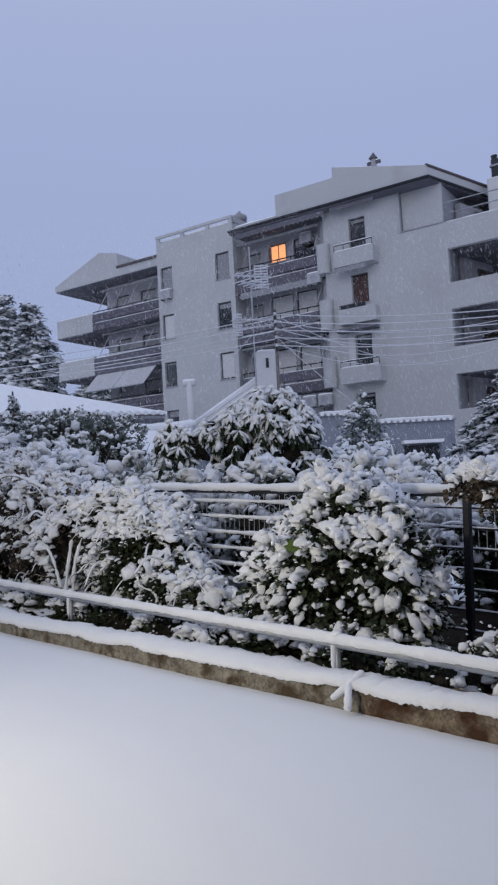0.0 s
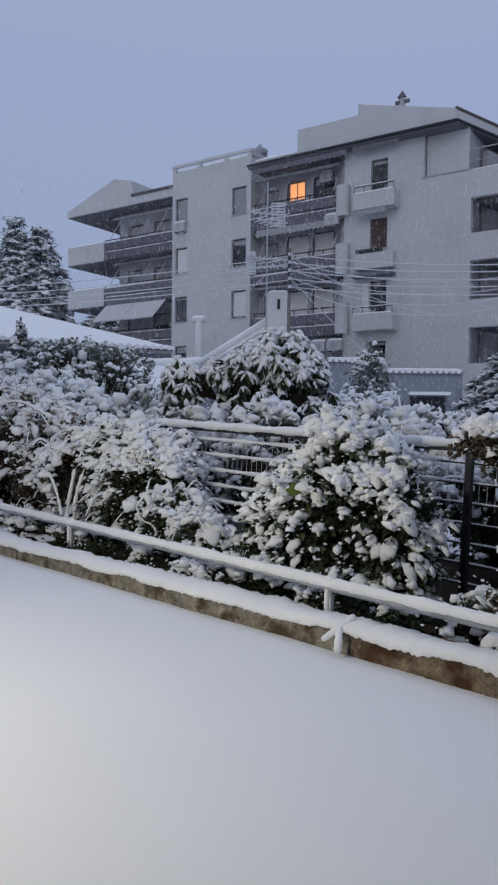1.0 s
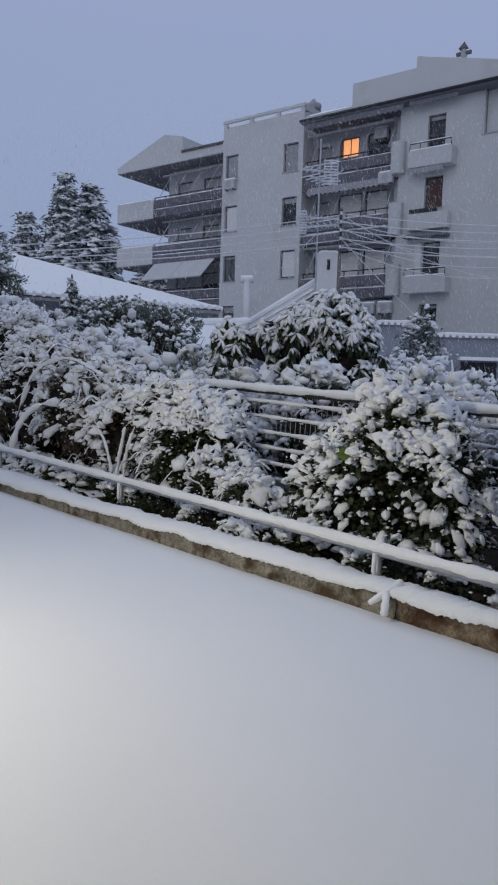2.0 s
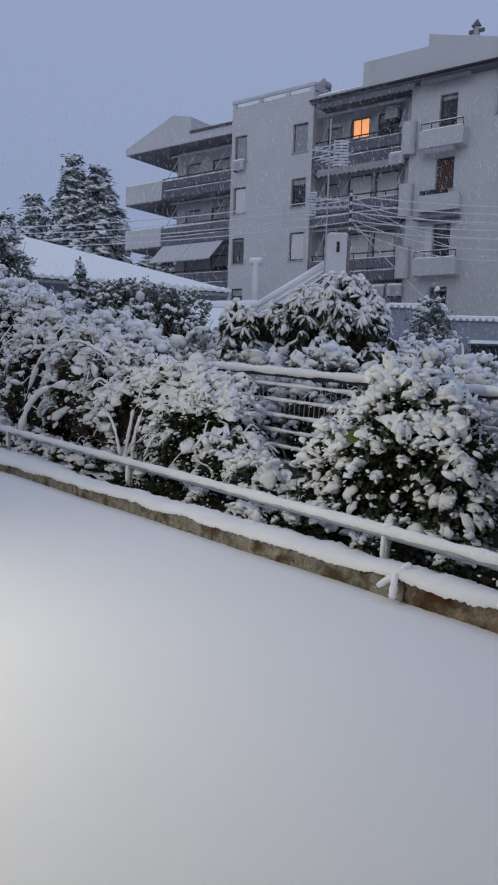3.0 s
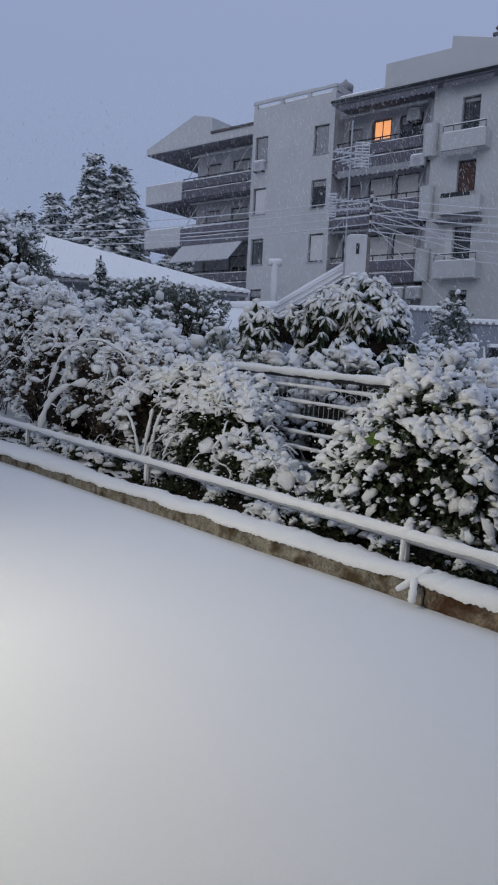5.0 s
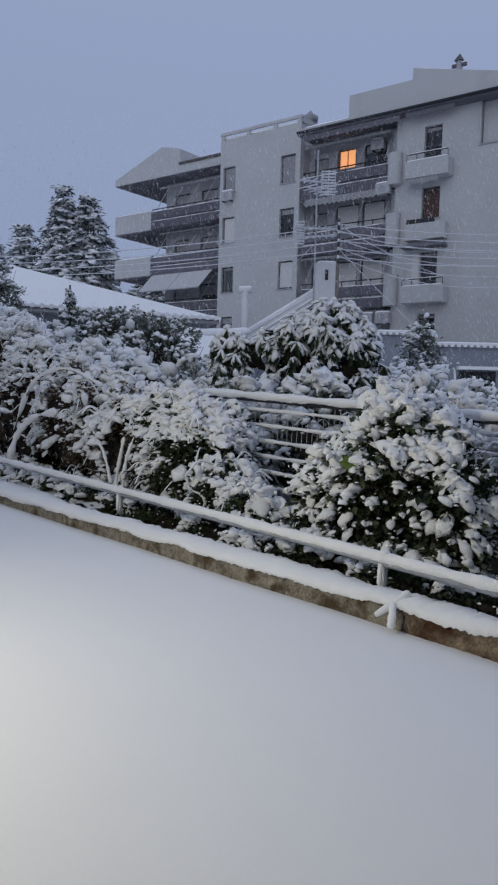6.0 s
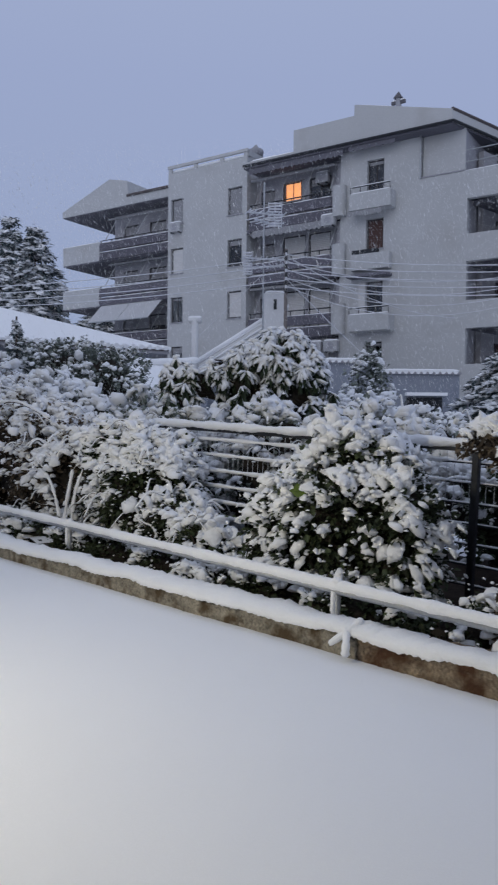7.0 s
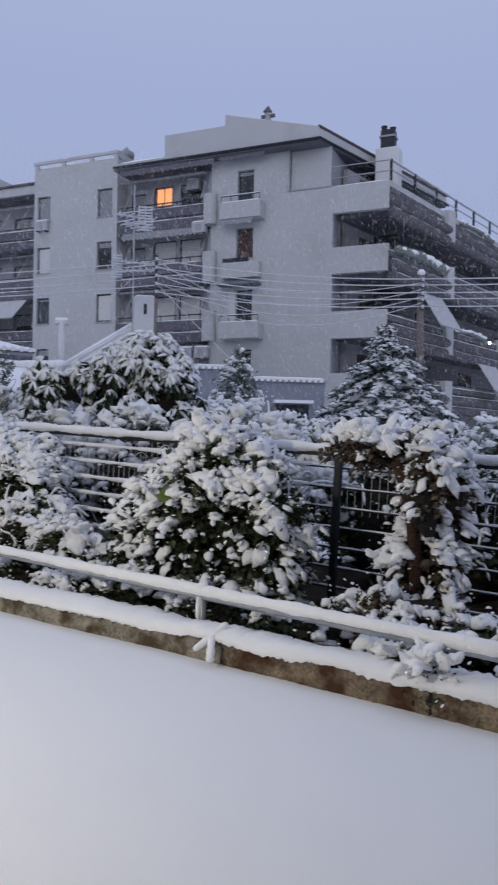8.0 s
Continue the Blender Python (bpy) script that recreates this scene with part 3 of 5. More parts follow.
def window(parent, s0, s1, z0, z1, n, fill="glass", m=None, shut=1.0):
    """A window set into a hole: frame, pane, and a roller shutter let down by the share shut."""
    w = part("window", Geo().box(s0, s1, n + 0.02, n + 0.06, z0, z0 + 0.05).box(s0, s1, n + 0.02, n + 0.06, z1 - 0.05, z1)
             .box(s0, s0 + 0.05, n + 0.02, n + 0.06, z0 + 0.05, z1 - 0.05).box(s1 - 0.05, s1, n + 0.02, n + 0.06, z0 + 0.05, z1 - 0.05)
             .box((s0 + s1) / 2 - 0.025, (s0 + s1) / 2 + 0.025, n + 0.02, n + 0.06, z0 + 0.05, z1 - 0.05), FRAME_DARK, parent)
    pane = part("pane", Geo().box(s0 + 0.05, s1 - 0.05, n + 0.035, n + 0.045, z0 + 0.05, z1 - 0.05), LIT if fill == "lit" else GLASS, w)
    if fill not in ("glass", "lit"):
        low = z1 - (z1 - z0) * shut
        rows = max(2, int((z1 - low) / 0.05))
        v = [(x, n - (0.016 if r % 2 else 0.005), z1 - 0.08 + (low + 0.04 - z1 + 0.08) * r / rows) for r in range(rows + 1) for x in (s0 + 0.09, s1 - 0.09)]
        part("shutter", Geo().add(v, [(2 * r, 2 * r + 2, 2 * r + 3, 2 * r + 1) for r in range(rows)]), fill, w)
    sill = part("sill", Geo().box(s0 - 0.06, s1 + 0.06, n - 0.2, n + 0.02, z0 - 0.06, z0 - 0.004), STUCCO_SHADE, w)
    if m:
        w.matrix_basis = m
    return w


def box_part(name, x0, x1, y0, y1, z0, z1, mat, parent=block, m=None, label="", c=0.0):
    ob = part(name, Geo().box(x0, x1, y0, y1, z0, z1, c), mat, parent, label)
    if m:
        ob.matrix_basis = m
    return ob


# stair tower
holes = []
for zt in (14.97, 12.03, 9.1, 6.15):
    holes += [(-4.1, -3.18, zt - 1.5, zt), (0.06, 1.05, zt - 1.55, zt)]
part("wall", Geo().wall(-4.34, 1.37, 0, 16.54, 0, 0.3, holes), STUCCO, block)
box_part("wall", -4.34, -4.04, 0.303, 9, 0, 16.62, STUCCO)
box_part("wall", 1.07, 1.37, 0.303, 9, 0, 16.62, STUCCO)
# A near-black sheet stands in for the unlit depth of the rooms.
box_part("dark_room_sheet", -4.0, 1.04, 2.6, 2.7, 0, 16.5, ROOM_DARK)
box_part("roof_slab", -4.03, 1.06, 0.31, 9, 16.3, 16.5, SOFFIT)
box_part("coping", -4.38, 1.41, -0.04, 0.1, 16.82, 17.0, STUCCO, c=0.02)
for a in (-4.2, -2.3, -0.4, 1.25):
    box_part("parapet_post", a - 0.12, a + 0.12, 0.0, 0.1, 16.543, 16.817, STUCCO)
part("roof_snow", snow_bar([(-4.3, 0.25, 16.68), (1.3, 0.25, 16.68)], 0.16, 0.2, 8, 0.6, 0.4), SNOW, block, smooth=True)
part("roof_snow", snow_bar([(-4.3, 0.03, 16.97), (1.3, 0.03, 16.97)], 0.07, 0.3, 6, 0.5, 0.3), SNOW, block, smooth=True)
box_part("coping", 1.1, 1.41, 0.12, 6, 16.62, 16.95, STUCCO)
for zt, fl, fr in ((14.97, (SHUTTER_GREY, 1.0), (SHUTTER_GREY, 1.0)), (12.03, (SHUTTER, 1.0), (SHUTTER_GREY, 0.25)), (9.1, (SHUTTER_GREY, 0.15), (SHUTTER, 0.97)), (6.15, (SHUTTER_GREY, 0.3), (SHUTTER_GREY, 0.3))):
    window(block, -4.1, -3.18, zt - 1.5, zt, 0.14, fl[0], shut=fl[1])
    window(block, 0.06, 1.05, zt - 1.55, zt, 0.14, fr[0], shut=fr[1])


def air_conditioner(x, y, z, w=0.8):
    ac = thing("air_conditioner", FRONT @ pose(x, y, z), "off-white air conditioner unit on the facade with snow on top", "air conditioner", "air conditioners on the facade")
    part("casing", Geo().box(-w / 2, w / 2, -0.3, 0, 0, 0.55, 0.03), AC_WHITE, ac)
    g = Geo()
    ring = [(0.2 * math.cos(t), -0.31, 0.27 + 0.2 * math.sin(t)) for t in [6.283 * k / 16 for k in range(16)]]
    g.add(ring + [(x0, -0.302, z0) for x0, _, z0 in ring], [tuple(range(16))] + [(k, (k + 1) % 16, 16 + (k + 1) % 16, 16 + k) for k in range(16)])
    part("fan_grille", g, STUCCO_SHADE, ac)
    for x in (-w / 2 + 0.12, w / 2 - 0.12):
        part("bracket", Geo().box(x - 0.025, x + 0.025, -0.3, 0, -0.06, -0.002), METAL_DARK, ac)
    part("snow_cap", snow_bar([(-w / 2, -0.15, 0.57), (w / 2, -0.15, 0.57)], 0.13, 0.15, 8, 0.5, 0.1), SNOW, ac, smooth=True)
    return ac


air_conditioner(-3.62, 0, 12.95)

# left wing
back = 2.4
lh = []
for f in FLOORS:
    lh += [(-10.2, -8.9, f + 0.15, f + 2.35), (-7.9, -6.5, f + 0.15, f + 2.35), (-5.9, -5.0, f + 0.9, f + 2.3)]
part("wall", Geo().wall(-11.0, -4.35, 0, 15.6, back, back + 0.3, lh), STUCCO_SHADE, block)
box_part("wall", -11.0, -10.7, back + 0.303, 10, 0, 15.6, STUCCO)
box_part("dark_room_sheet", -10.6, -4.4, 5, 5.1, 0, 15.5, ROOM_DARK)
for f in FLOORS:
    window(block, -10.2, -8.9, f + 0.15, f + 2.35, back + 0.12, SHUTTER_GREY, shut=0.5)
    window(block, -7.9, -6.5, f + 0.15, f + 2.35, back + 0.12, SHUTTER_GREY, shut=rnd(0.1, 0.7))
    window(block, -5.9, -5.0, f + 0.9, f + 2.3, back + 0.12, SHUTTER_GREY, shut=0.3)
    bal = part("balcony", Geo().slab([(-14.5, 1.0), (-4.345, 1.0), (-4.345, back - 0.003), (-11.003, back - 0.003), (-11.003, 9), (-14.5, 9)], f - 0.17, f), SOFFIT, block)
    part("end_parapet", Geo().box(-14.5, -11.0, 0.96, 1.1, f - 0.1, f + 1.12, 0.01), STUCCO, bal, "pale stucco parapet")
    part("end_parapet", Geo().box(-14.5, -14.36, 1.103, 9, f - 0.1, f + 1.12), STUCCO, bal)
    for z in (-0.12, 0.5):
        part("balustrade_band", Geo().box(-10.98, -4.36, 0.82, 1.03, f + z, f + z + 0.52, 0.08), BALUSTRADE, bal)
        part("band_snow", snow_bar([(-10.95, 0.92, f + z + 0.53), (-4.4, 0.92, f + z + 0.53)], 0.05, 0.6, 6, 0.6, 0.2), SNOW, bal, smooth=True)
    part("balcony_rail", Geo().tube([(-10.98, 1.02, f + 1.2), (-4.36, 1.02, f + 1.2)], 0.03, 6), METAL_DARK, bal)
    for k in range(8):
        x = -10.98 + k * 0.94
        part("baluster", Geo().box(x, x + 0.05, 1.044, 1.08, f, f + 1.2), METAL_DARK, bal)
    part("snow_cap", snow_bar([(-14.4, 1.03, f + 1.14), (-11.05, 1.03, f + 1.14)], 0.07, 0.3, 6, 0.6, 0.2), SNOW, bal, smooth=True)
    # struts that hold the sunblinds, and pots along the rail
    for k in range(5):
        x = -10.6 + k * 1.35
        part("blind_strut", Geo().tube([(x, 1.05, f + 1.2), (x + 0.5, 1.7, f + 2.75)], 0.025, 5), METAL_GREY, bal)
    part("rolled_blind", Geo().tube([(-10.8, 1.6, f + 2.7), (-4.5, 1.6, f + 2.7)], 0.07, 8), SHUTTER_GREY, bal)
part("roof", Geo().prism([(-14.5, 15.6), (-4.345, 15.6), (-4.345, 16.15), (-8.4, 16.15), (-8.56, 17.15), (-10.1, 17.5), (-14.5, 15.98)], 0.9, 9), STUCCO, block)
box_part("soffit", -14.45, -4.35, 0.95, 8.9, 15.55, 15.596, SOFFIT)
part("roof_edge_tiles", Geo().tube([(-8.5, 0.85, 16.18), (-4.4, 0.85, 16.18)], 0.09, 6), TILE, block)
part("roof_snow", snow_bar([(-8.5, 1.0, 16.24), (-4.4, 1.0, 16.24)], 0.14, 0.2, 8, 0.6, 0.3), SNOW, block, smooth=True)
part("roof_snow", snow_bar([(-14.4, 1.0, 16.0), (-10.1, 1.0, 17.5)], 0.05, 0.3, 6, 0.7, 0.3), SNOW, block, smooth=True)
for s0, s1 in ((-10.7, -8.15), (-8.1, -5.5)):
    aw = part("awning", Geo().add([(s0, 1.0, 9.42), (s1, 1.0, 9.42), (s1 - 0.3, -0.1, 8.1), (s0 - 0.3, -0.1, 8.1), (s0, 1.0, 9.38), (s1, 1.0, 9.38), (s1 - 0.3, -0.1, 8.06), (s0 - 0.3, -0.1, 8.06)],
                                  [(3, 2, 1, 0), (4, 5, 6, 7), (0, 1, 5, 4), (1, 2, 6, 5), (2, 3, 7, 6), (3, 0, 4, 7)]), AWNING, block, "pale awning let down, dusted with snow")
    part("front_bar", Geo().tube([(s0 - 0.3, -0.1, 8.05), (s1 - 0.3, -0.1, 8.05)], 0.04, 6), METAL_GREY, aw)
    part("arm", Geo().tube([(s0 - 0.25, -0.08, 8.06), (s0, 1.0, 8.3)], 0.02, 5), METAL_GREY, aw)

# recessed balconies of the right part
rb = 1.0
rh = []
for f in FLOORS:
    rh += [(1.7, 2.6, f + 0.1, f + 2.35), (3.13, 4.6, f + 0.1, f + 2.6), (4.8, 6.14, f + 0.1, f + 2.6)]
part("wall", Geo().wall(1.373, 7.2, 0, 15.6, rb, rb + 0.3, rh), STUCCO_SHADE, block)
box_part("dark_room_sheet", 1.4, 16, 4.6, 4.7, 0, 15.5, ROOM_DARK)
for k, f in enumerate(FLOORS):
    window(block, 1.7, 2.6, f + 0.1, f + 2.35, rb + 0.12, SHUTTER_GREY, shut=0.8)
    if k == 0:
        box_part("wall_infill", 3.13, 4.6, rb + 0.05, rb + 0.25, f + 0.1, f + 1.5, STUCCO_SHADE)
        box_part("wall_infill", 4.3, 4.6, rb + 0.05, rb + 0.25, f + 1.5, f + 2.6, STUCCO_SHADE)
        window(block, 3.25, 4.28, f + 1.52, f + 2.55, rb + 0.06, "lit")
        window(block, 4.8, 6.14, f + 0.1, f + 2.6, rb + 0.12, SHUTTER_GREY, shut=0.2)
    else:
        window(block, 3.13, 4.6, f + 0.1, f + 2.6, rb + 0.12, SHUTTER, shut=0.92)
        window(block, 4.8, 6.14, f + 0.1, f + 2.6, rb + 0.12, SHUTTER, shut=0.95)
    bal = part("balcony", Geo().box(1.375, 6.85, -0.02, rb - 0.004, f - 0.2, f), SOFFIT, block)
    for z in (-0.15, 0.5):
        part("balustrade_band", Geo().box(1.6, 6.82, -0.2, 0.02, f + z, f + z + 0.52, 0.08), BALUSTRADE, bal)
        part("band_snow", snow_bar([(1.65, -0.1, f + z + 0.53), (6.8, -0.1, f + z + 0.53)], 0.045, 0.6, 6, 0.6, 0.2), SNOW, bal, smooth=True)
    part("balcony_rail", Geo().tube([(1.6, 0, f + 1.32), (6.82, 0, f + 1.32)], 0.035, 6), METAL_DARK, bal)
    for j in range(7):
        x = 1.65 + j * 0.86
        part("baluster", Geo().box(x, x + 0.05, 0.024, 0.06, f, f + 1.3), METAL_DARK, bal)
    part("rolled_blind", Geo().tube([(1.6, 0.1, f + 2.72), (6.8, 0.1, f + 2.72)], 0.08, 8), SHUTTER_GREY, bal)
    for x in (1.9, 3.4, 5.0, 6.5):
        part("blind_strut", Geo().tube([(x, 0.05, f + 1.3), (x + 0.35, 0.35, f + 2.7)], 0.022, 5), METAL_GREY, bal)
    col = Geo()
    n = 10
    prof = [(6.83, 0.3), (6.83, -0.15)] + [(7.2 - 0.37 * math.cos(t), -0.15 - 0.25 * math.sin(t)) for t in [math.pi * j / n for j in range(1, n)]] + [(7.57, -0.15), (7.57, 0.3)]
    col.slab(prof, f - 0.12, f + 1.45)
    part("rounded_bay", col, STUCCO, bal, "rounded pale stucco balcony end")
    box_part("pillar", 6.86, 7.195, 0.3, rb, f + 0.0, f + 2.8, STUCCO_SHADE, bal)
for f, y0, y1, r in ((9.4, 0.6, 6.2, 0.24), (12.4, 8, 13, 0.14), (6.35, 7.5, 12, 0.16)):
    pl = part("balcony_plant", snow_bar([(0.1, y0, f + 0.95), (0.15, (y0 + y1) / 2, f + 1.05), (0.1, y1, f + 0.9)], r, 0.9, 9, 0.9, 0.18), LEAF_GREY, block, "trailing balcony plants under snow")
    pl.matrix_basis = SIDE
    part("plant_snow", snow_bar([(0.13, y0, f + 1.02), (0.18, (y0 + y1) / 2, f + 1.14), (0.13, y1, f + 0.98)], r * 0.75, 1.0, 9, 0.8, 0.12), SNOW, pl, smooth=True)
air_conditioner(6.6, 0.0, 12.0 - 0.1)
air_conditioner(5.7, rb, 14.55, 0.75)
air_conditioner(6.9, -0.1, 5.35)
air_conditioner(5.9, 0.0, 5.35)

# main front wall with its windows and corner openings
mh = [(13.8, 16.7, 10.56, 12.22), (13.8, 16.7, 7.45, 9.28), (13.8, 16.7, 4.45, 6.14), (13.8, 16.7, 1.4, 3.1)]
wins = [(8.69, 9.6, 12.5, 14.9), (8.66, 9.6, 10.44, 11.95), (8.69, 9.6, 6.45, 8.8), (8.69, 9.6, 3.4, 5.75)]
part("wall", Geo().wall(7.2, 16.56, 0, 13.52, 0.0, 0.3, mh + [w for w in wins if w[3] < 13] + [(8.69, 9.6, 12.5, 13.6)]), STUCCO, block)
part("wall", Geo().wall(7.2, 11.5, 13.523, 15.6, 0.0, 0.3, [(8.69, 9.6, 13.4, 14.9)]), STUCCO, block)
box_part("wall_panel", 11.55, 13.62, 0.2, 0.3, 13.523, 15.6, STUCCO)
box_part("panel_ledge", 11.4, 13.66, -0.05, 0.19, 13.524, 13.58, STUCCO_SHADE)
box_part("wall", 13.32, 13.6, 0.303, 6, 13.5, 15.6, STUCCO_SHADE)
part("downpipe", Geo().tube([(11.5, -0.05, 13.5), (11.5, -0.05, 15.6)], 0.05, 6), METAL_GREY, block)
for (s0, s1, z0, z1), (fill, shut) in zip(wins, ((SHUTTER_GREY, 0.12), (SHUTTER_BROWN, 1.0), (SHUTTER_GREY, 0.1), (SHUTTER_GREY, 0.1))):
    window(block, s0, s1, z0, z1, 0.16, fill, shut=shut)
for f in (12.4, 6.35):
    bal = part("small_balcony", Geo().box(8.03, 10.25, -0.7, -0.003, f - 0.1, f + 0.02), STUCCO, block)
    part("parapet", Geo().box(8.03, 10.25, -0.7, -0.58, f + 0.023, f + 0.72, 0.01), STUCCO, bal)
    part("parapet", Geo().box(8.03, 8.15, -0.577, -0.003, f + 0.023, f + 0.72), STUCCO, bal)
    part("parapet", Geo().box(10.13, 10.25, -0.577, -0.003, f + 0.023, f + 0.72), STUCCO, bal)
    part("handrail", Geo().tube([(8.08, -0.64, f + 0.72), (8.08, -0.64, f + 1.05), (10.2, -0.64, f + 1.05), (10.2, -0.64, f + 0.72)], 0.028, 6), METAL_DARK, bal)
    for x in (8.6, 9.15, 9.7):
        part("baluster", Geo().box(x, x + 0.03, -0.655, -0.625, f + 0.723, f + 1.04), METAL_DARK, bal)
    part("snow_cap", snow_bar([(8.08, -0.64, f + 0.74), (10.2, -0.64, f + 0.74)], 0.06, 0.3, 6, 0.6, 0.15), SNOW, bal, smooth=True)
    part("rail_snow", snow_bar([(8.08, -0.64, f + 1.09), (10.2, -0.64, f + 1.09)], 0.03, 0.4, 6, 0.7, 0.15), SNOW, bal, smooth=True)
    if f < 10:
        part("door_shutter", Geo().box(8.3, 8.65, -0.04, -0.004, f + 0.15, f + 2.4), SHUTTER, bal)
box_part("window_balcony", 8.03, 10.1, -0.45, -0.003, 9.35, 10.14, STUCCO, c=0.02)
box_part("planter", 8.08, 9.45, -0.42, -0.16, 10.145, 10.36, METAL_DARK, label="dark metal window planter")
box_part("balcony_hood", 7.9, 10.1, -0.7, -0.003, 8.96, 9.1, SOFFIT)

# corner balconies along the side
for k, f in enumerate(FLOORS):
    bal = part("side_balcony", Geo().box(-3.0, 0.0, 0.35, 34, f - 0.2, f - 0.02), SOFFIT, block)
    bal.matrix_basis = SIDE
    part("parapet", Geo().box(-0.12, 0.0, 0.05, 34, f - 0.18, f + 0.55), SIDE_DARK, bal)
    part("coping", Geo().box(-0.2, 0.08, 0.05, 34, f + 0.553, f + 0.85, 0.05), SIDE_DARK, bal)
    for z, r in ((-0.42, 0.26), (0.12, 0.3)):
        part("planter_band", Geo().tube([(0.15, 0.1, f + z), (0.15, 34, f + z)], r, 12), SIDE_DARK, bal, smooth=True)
        part("band_snow", snow_bar([(0.2, 0.1, f + z + r * 0.95), (0.2, 34, f + z + r * 0.95)], 0.06, 0.7, 6, 0.5, 0.3), SNOW, bal, smooth=True)
    part("handrail", Geo().tube([(-0.05, 0.1, f + 1.05), (-0.05, 34, f + 1.05)], 0.035, 6), METAL_DARK, bal)
    part("snow_cap", snow_bar([(-0.05, 0.1, f + 0.87), (-0.05, 34, f + 0.87)], 0.07, 0.3, 6, 0.6, 0.6), SNOW, bal, smooth=True)
    for j in range(4):
        y = 6.5 + j * 8.0
        part("rounded_bay", Geo().slab([(-0.3, y - 0.5), (0.3, y - 0.45), (0.5, y), (0.3, y + 0.45), (-0.3, y + 0.5)], f - 0.5, f + 1.15), STUCCO, bal)
    for j in range(5):
        y = 2.4 + j * 6.5
        window(block, 0, 2.2, f + 0.1, f + 2.4, 0, SHUTTER_GREY if j % 2 else SHUTTER_BROWN, SIDE @ pose(-2.95, y, 0, 0, 0, 90), shut=(0.4, 0.9, 0.6, 0.3, 1.0)[(j + k) % 5])
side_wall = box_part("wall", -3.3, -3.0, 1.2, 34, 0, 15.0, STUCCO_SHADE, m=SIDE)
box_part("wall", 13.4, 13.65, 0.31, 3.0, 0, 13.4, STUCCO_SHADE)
box_part("terrace_floor", -3.3, -0.125, 0.35, 34, 13.0, 13.1, SOFFIT, m=SIDE)
part("top_parapet", Geo().box(-0.12, 0, 0.05, 34, 12.98, 13.52), STUCCO, block).matrix_basis = SIDE
rail_top = part("terrace_railing", Geo().tube([(0, 0.1, 14.5), (0, 34, 14.5)], 0.05, 6).tube([(0, 0.1, 14.05), (0, 34, 14.05)], 0.03, 6), METAL_GREY, block, "steel terrace railing")
rail_top.matrix_basis = SIDE
for j in range(14):
    part("rail_post", Geo().box(-0.05, 0.05, 0.1 + j * 2.5, 0.2 + j * 2.5, 13.53, 14.55), METAL_DARK, rail_top)
part("rail_snow", snow_bar([(0, 0.1, 14.56), (0, 34, 14.56)], 0.05, 0.3, 6, 0.7, 0.6), SNOW, rail_top, smooth=True)
part("front_rail", Geo().tube([(13.7, 0.1, 13.95), (16.5, 0.1, 14.0)], 0.03, 6).tube([(13.7, 0.1, 14.5), (16.5, 0.1, 14.5)], 0.03, 6), METAL_GREY, block)
part("snow_cap", snow_bar([(13.65, 0.15, 13.55), (16.5, 0.15, 13.55)], 0.08, 0.3, 6, 0.6, 0.3), SNOW, block, smooth=True)
for k, (y, f, w) in enumerate(((3.0, 9.35, 2.6), (10.5, 6.5, 2.8))):
    aw = part("awning", Geo().add([(0, 0, 0), (0, w, 0), (1.35, w, -2.1), (1.35, 0, -2.1), (0, 0, -0.04), (0, w, -0.04), (1.35, w, -2.14), (1.35, 0, -2.14)],
                                  [(0, 1, 2, 3)[::-1], (4, 5, 6, 7), (0, 1, 5, 4), (1, 2, 6, 5), (2, 3, 7, 6), (3, 0, 4, 7)]), AWNING, block, "pale awning let down, dusted with snow")
    aw.matrix_basis = SIDE @ pose(0.0, y, f - 0.25)
    part("front_bar", Geo().tube([(1.35, 0, -2.13), (1.35, w, -2.13)], 0.04, 6), METAL_GREY, aw)

balcony_lamp = part("balcony_lamp", Geo().tube([(0.32, 12.09, 7.08), (0.36, 12.09, 7.1), (0.4, 12.09, 7.1)], 0.09, 10), glowing("lit_lamp_glass", (1.0, 0.97, 0.9), 4.0), block, "small lit balcony lamp")
balcony_lamp.matrix_basis = SIDE

# roof of the right part
UP = -0.7
part("upper_parapet", Geo().prism([(1.72, 15.67), (13.3, 15.65), (13.22, 16.27), (8.27, 17.57), (8.25, 17.02), (4.76, 17.02), (4.76, 15.9), (1.72, 15.9)], UP, UP + 0.25), STUCCO, block)
part("roof", Geo().add([(4.76, UP + 0.26, 16.85), (8.25, UP + 0.26, 16.95), (13.2, UP + 0.26, 16.2), (4.76, 12, 16.85), (8.25, 12, 16.95), (15, 12, 16.2), (4.76, UP + 0.26, 15.72), (13.25, UP + 0.26, 15.72), (15.1, 12, 15.72), (4.76, 12, 15.72)],
                       [(0, 1, 4, 3), (1, 2, 5, 4), (6, 7, 2, 1, 0), (7, 8, 5, 2), (6, 0, 3, 9)]), SNOW, block)
part("side_roof", Geo().add([(13.22, UP, 16.27), (13.3, UP, 15.65), (17.4, 12.0, 15.65), (17.3, 12.0, 16.27), (12.92, UP, 16.27), (13.0, UP, 15.65), (17.1, 12, 15.65), (17.0, 12, 16.27)],
                            [(0, 1, 2, 3), (7, 6, 5, 4), (0, 3, 7, 4), (1, 5, 6, 2)]), STUCCO, block)
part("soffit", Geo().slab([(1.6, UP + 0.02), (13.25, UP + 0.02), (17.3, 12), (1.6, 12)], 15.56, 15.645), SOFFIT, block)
part("gutter", Geo().tube([(1.6, UP - 0.06, 15.7), (13.34, UP - 0.06, 15.68)], 0.07, 6), METAL_DARK, block)
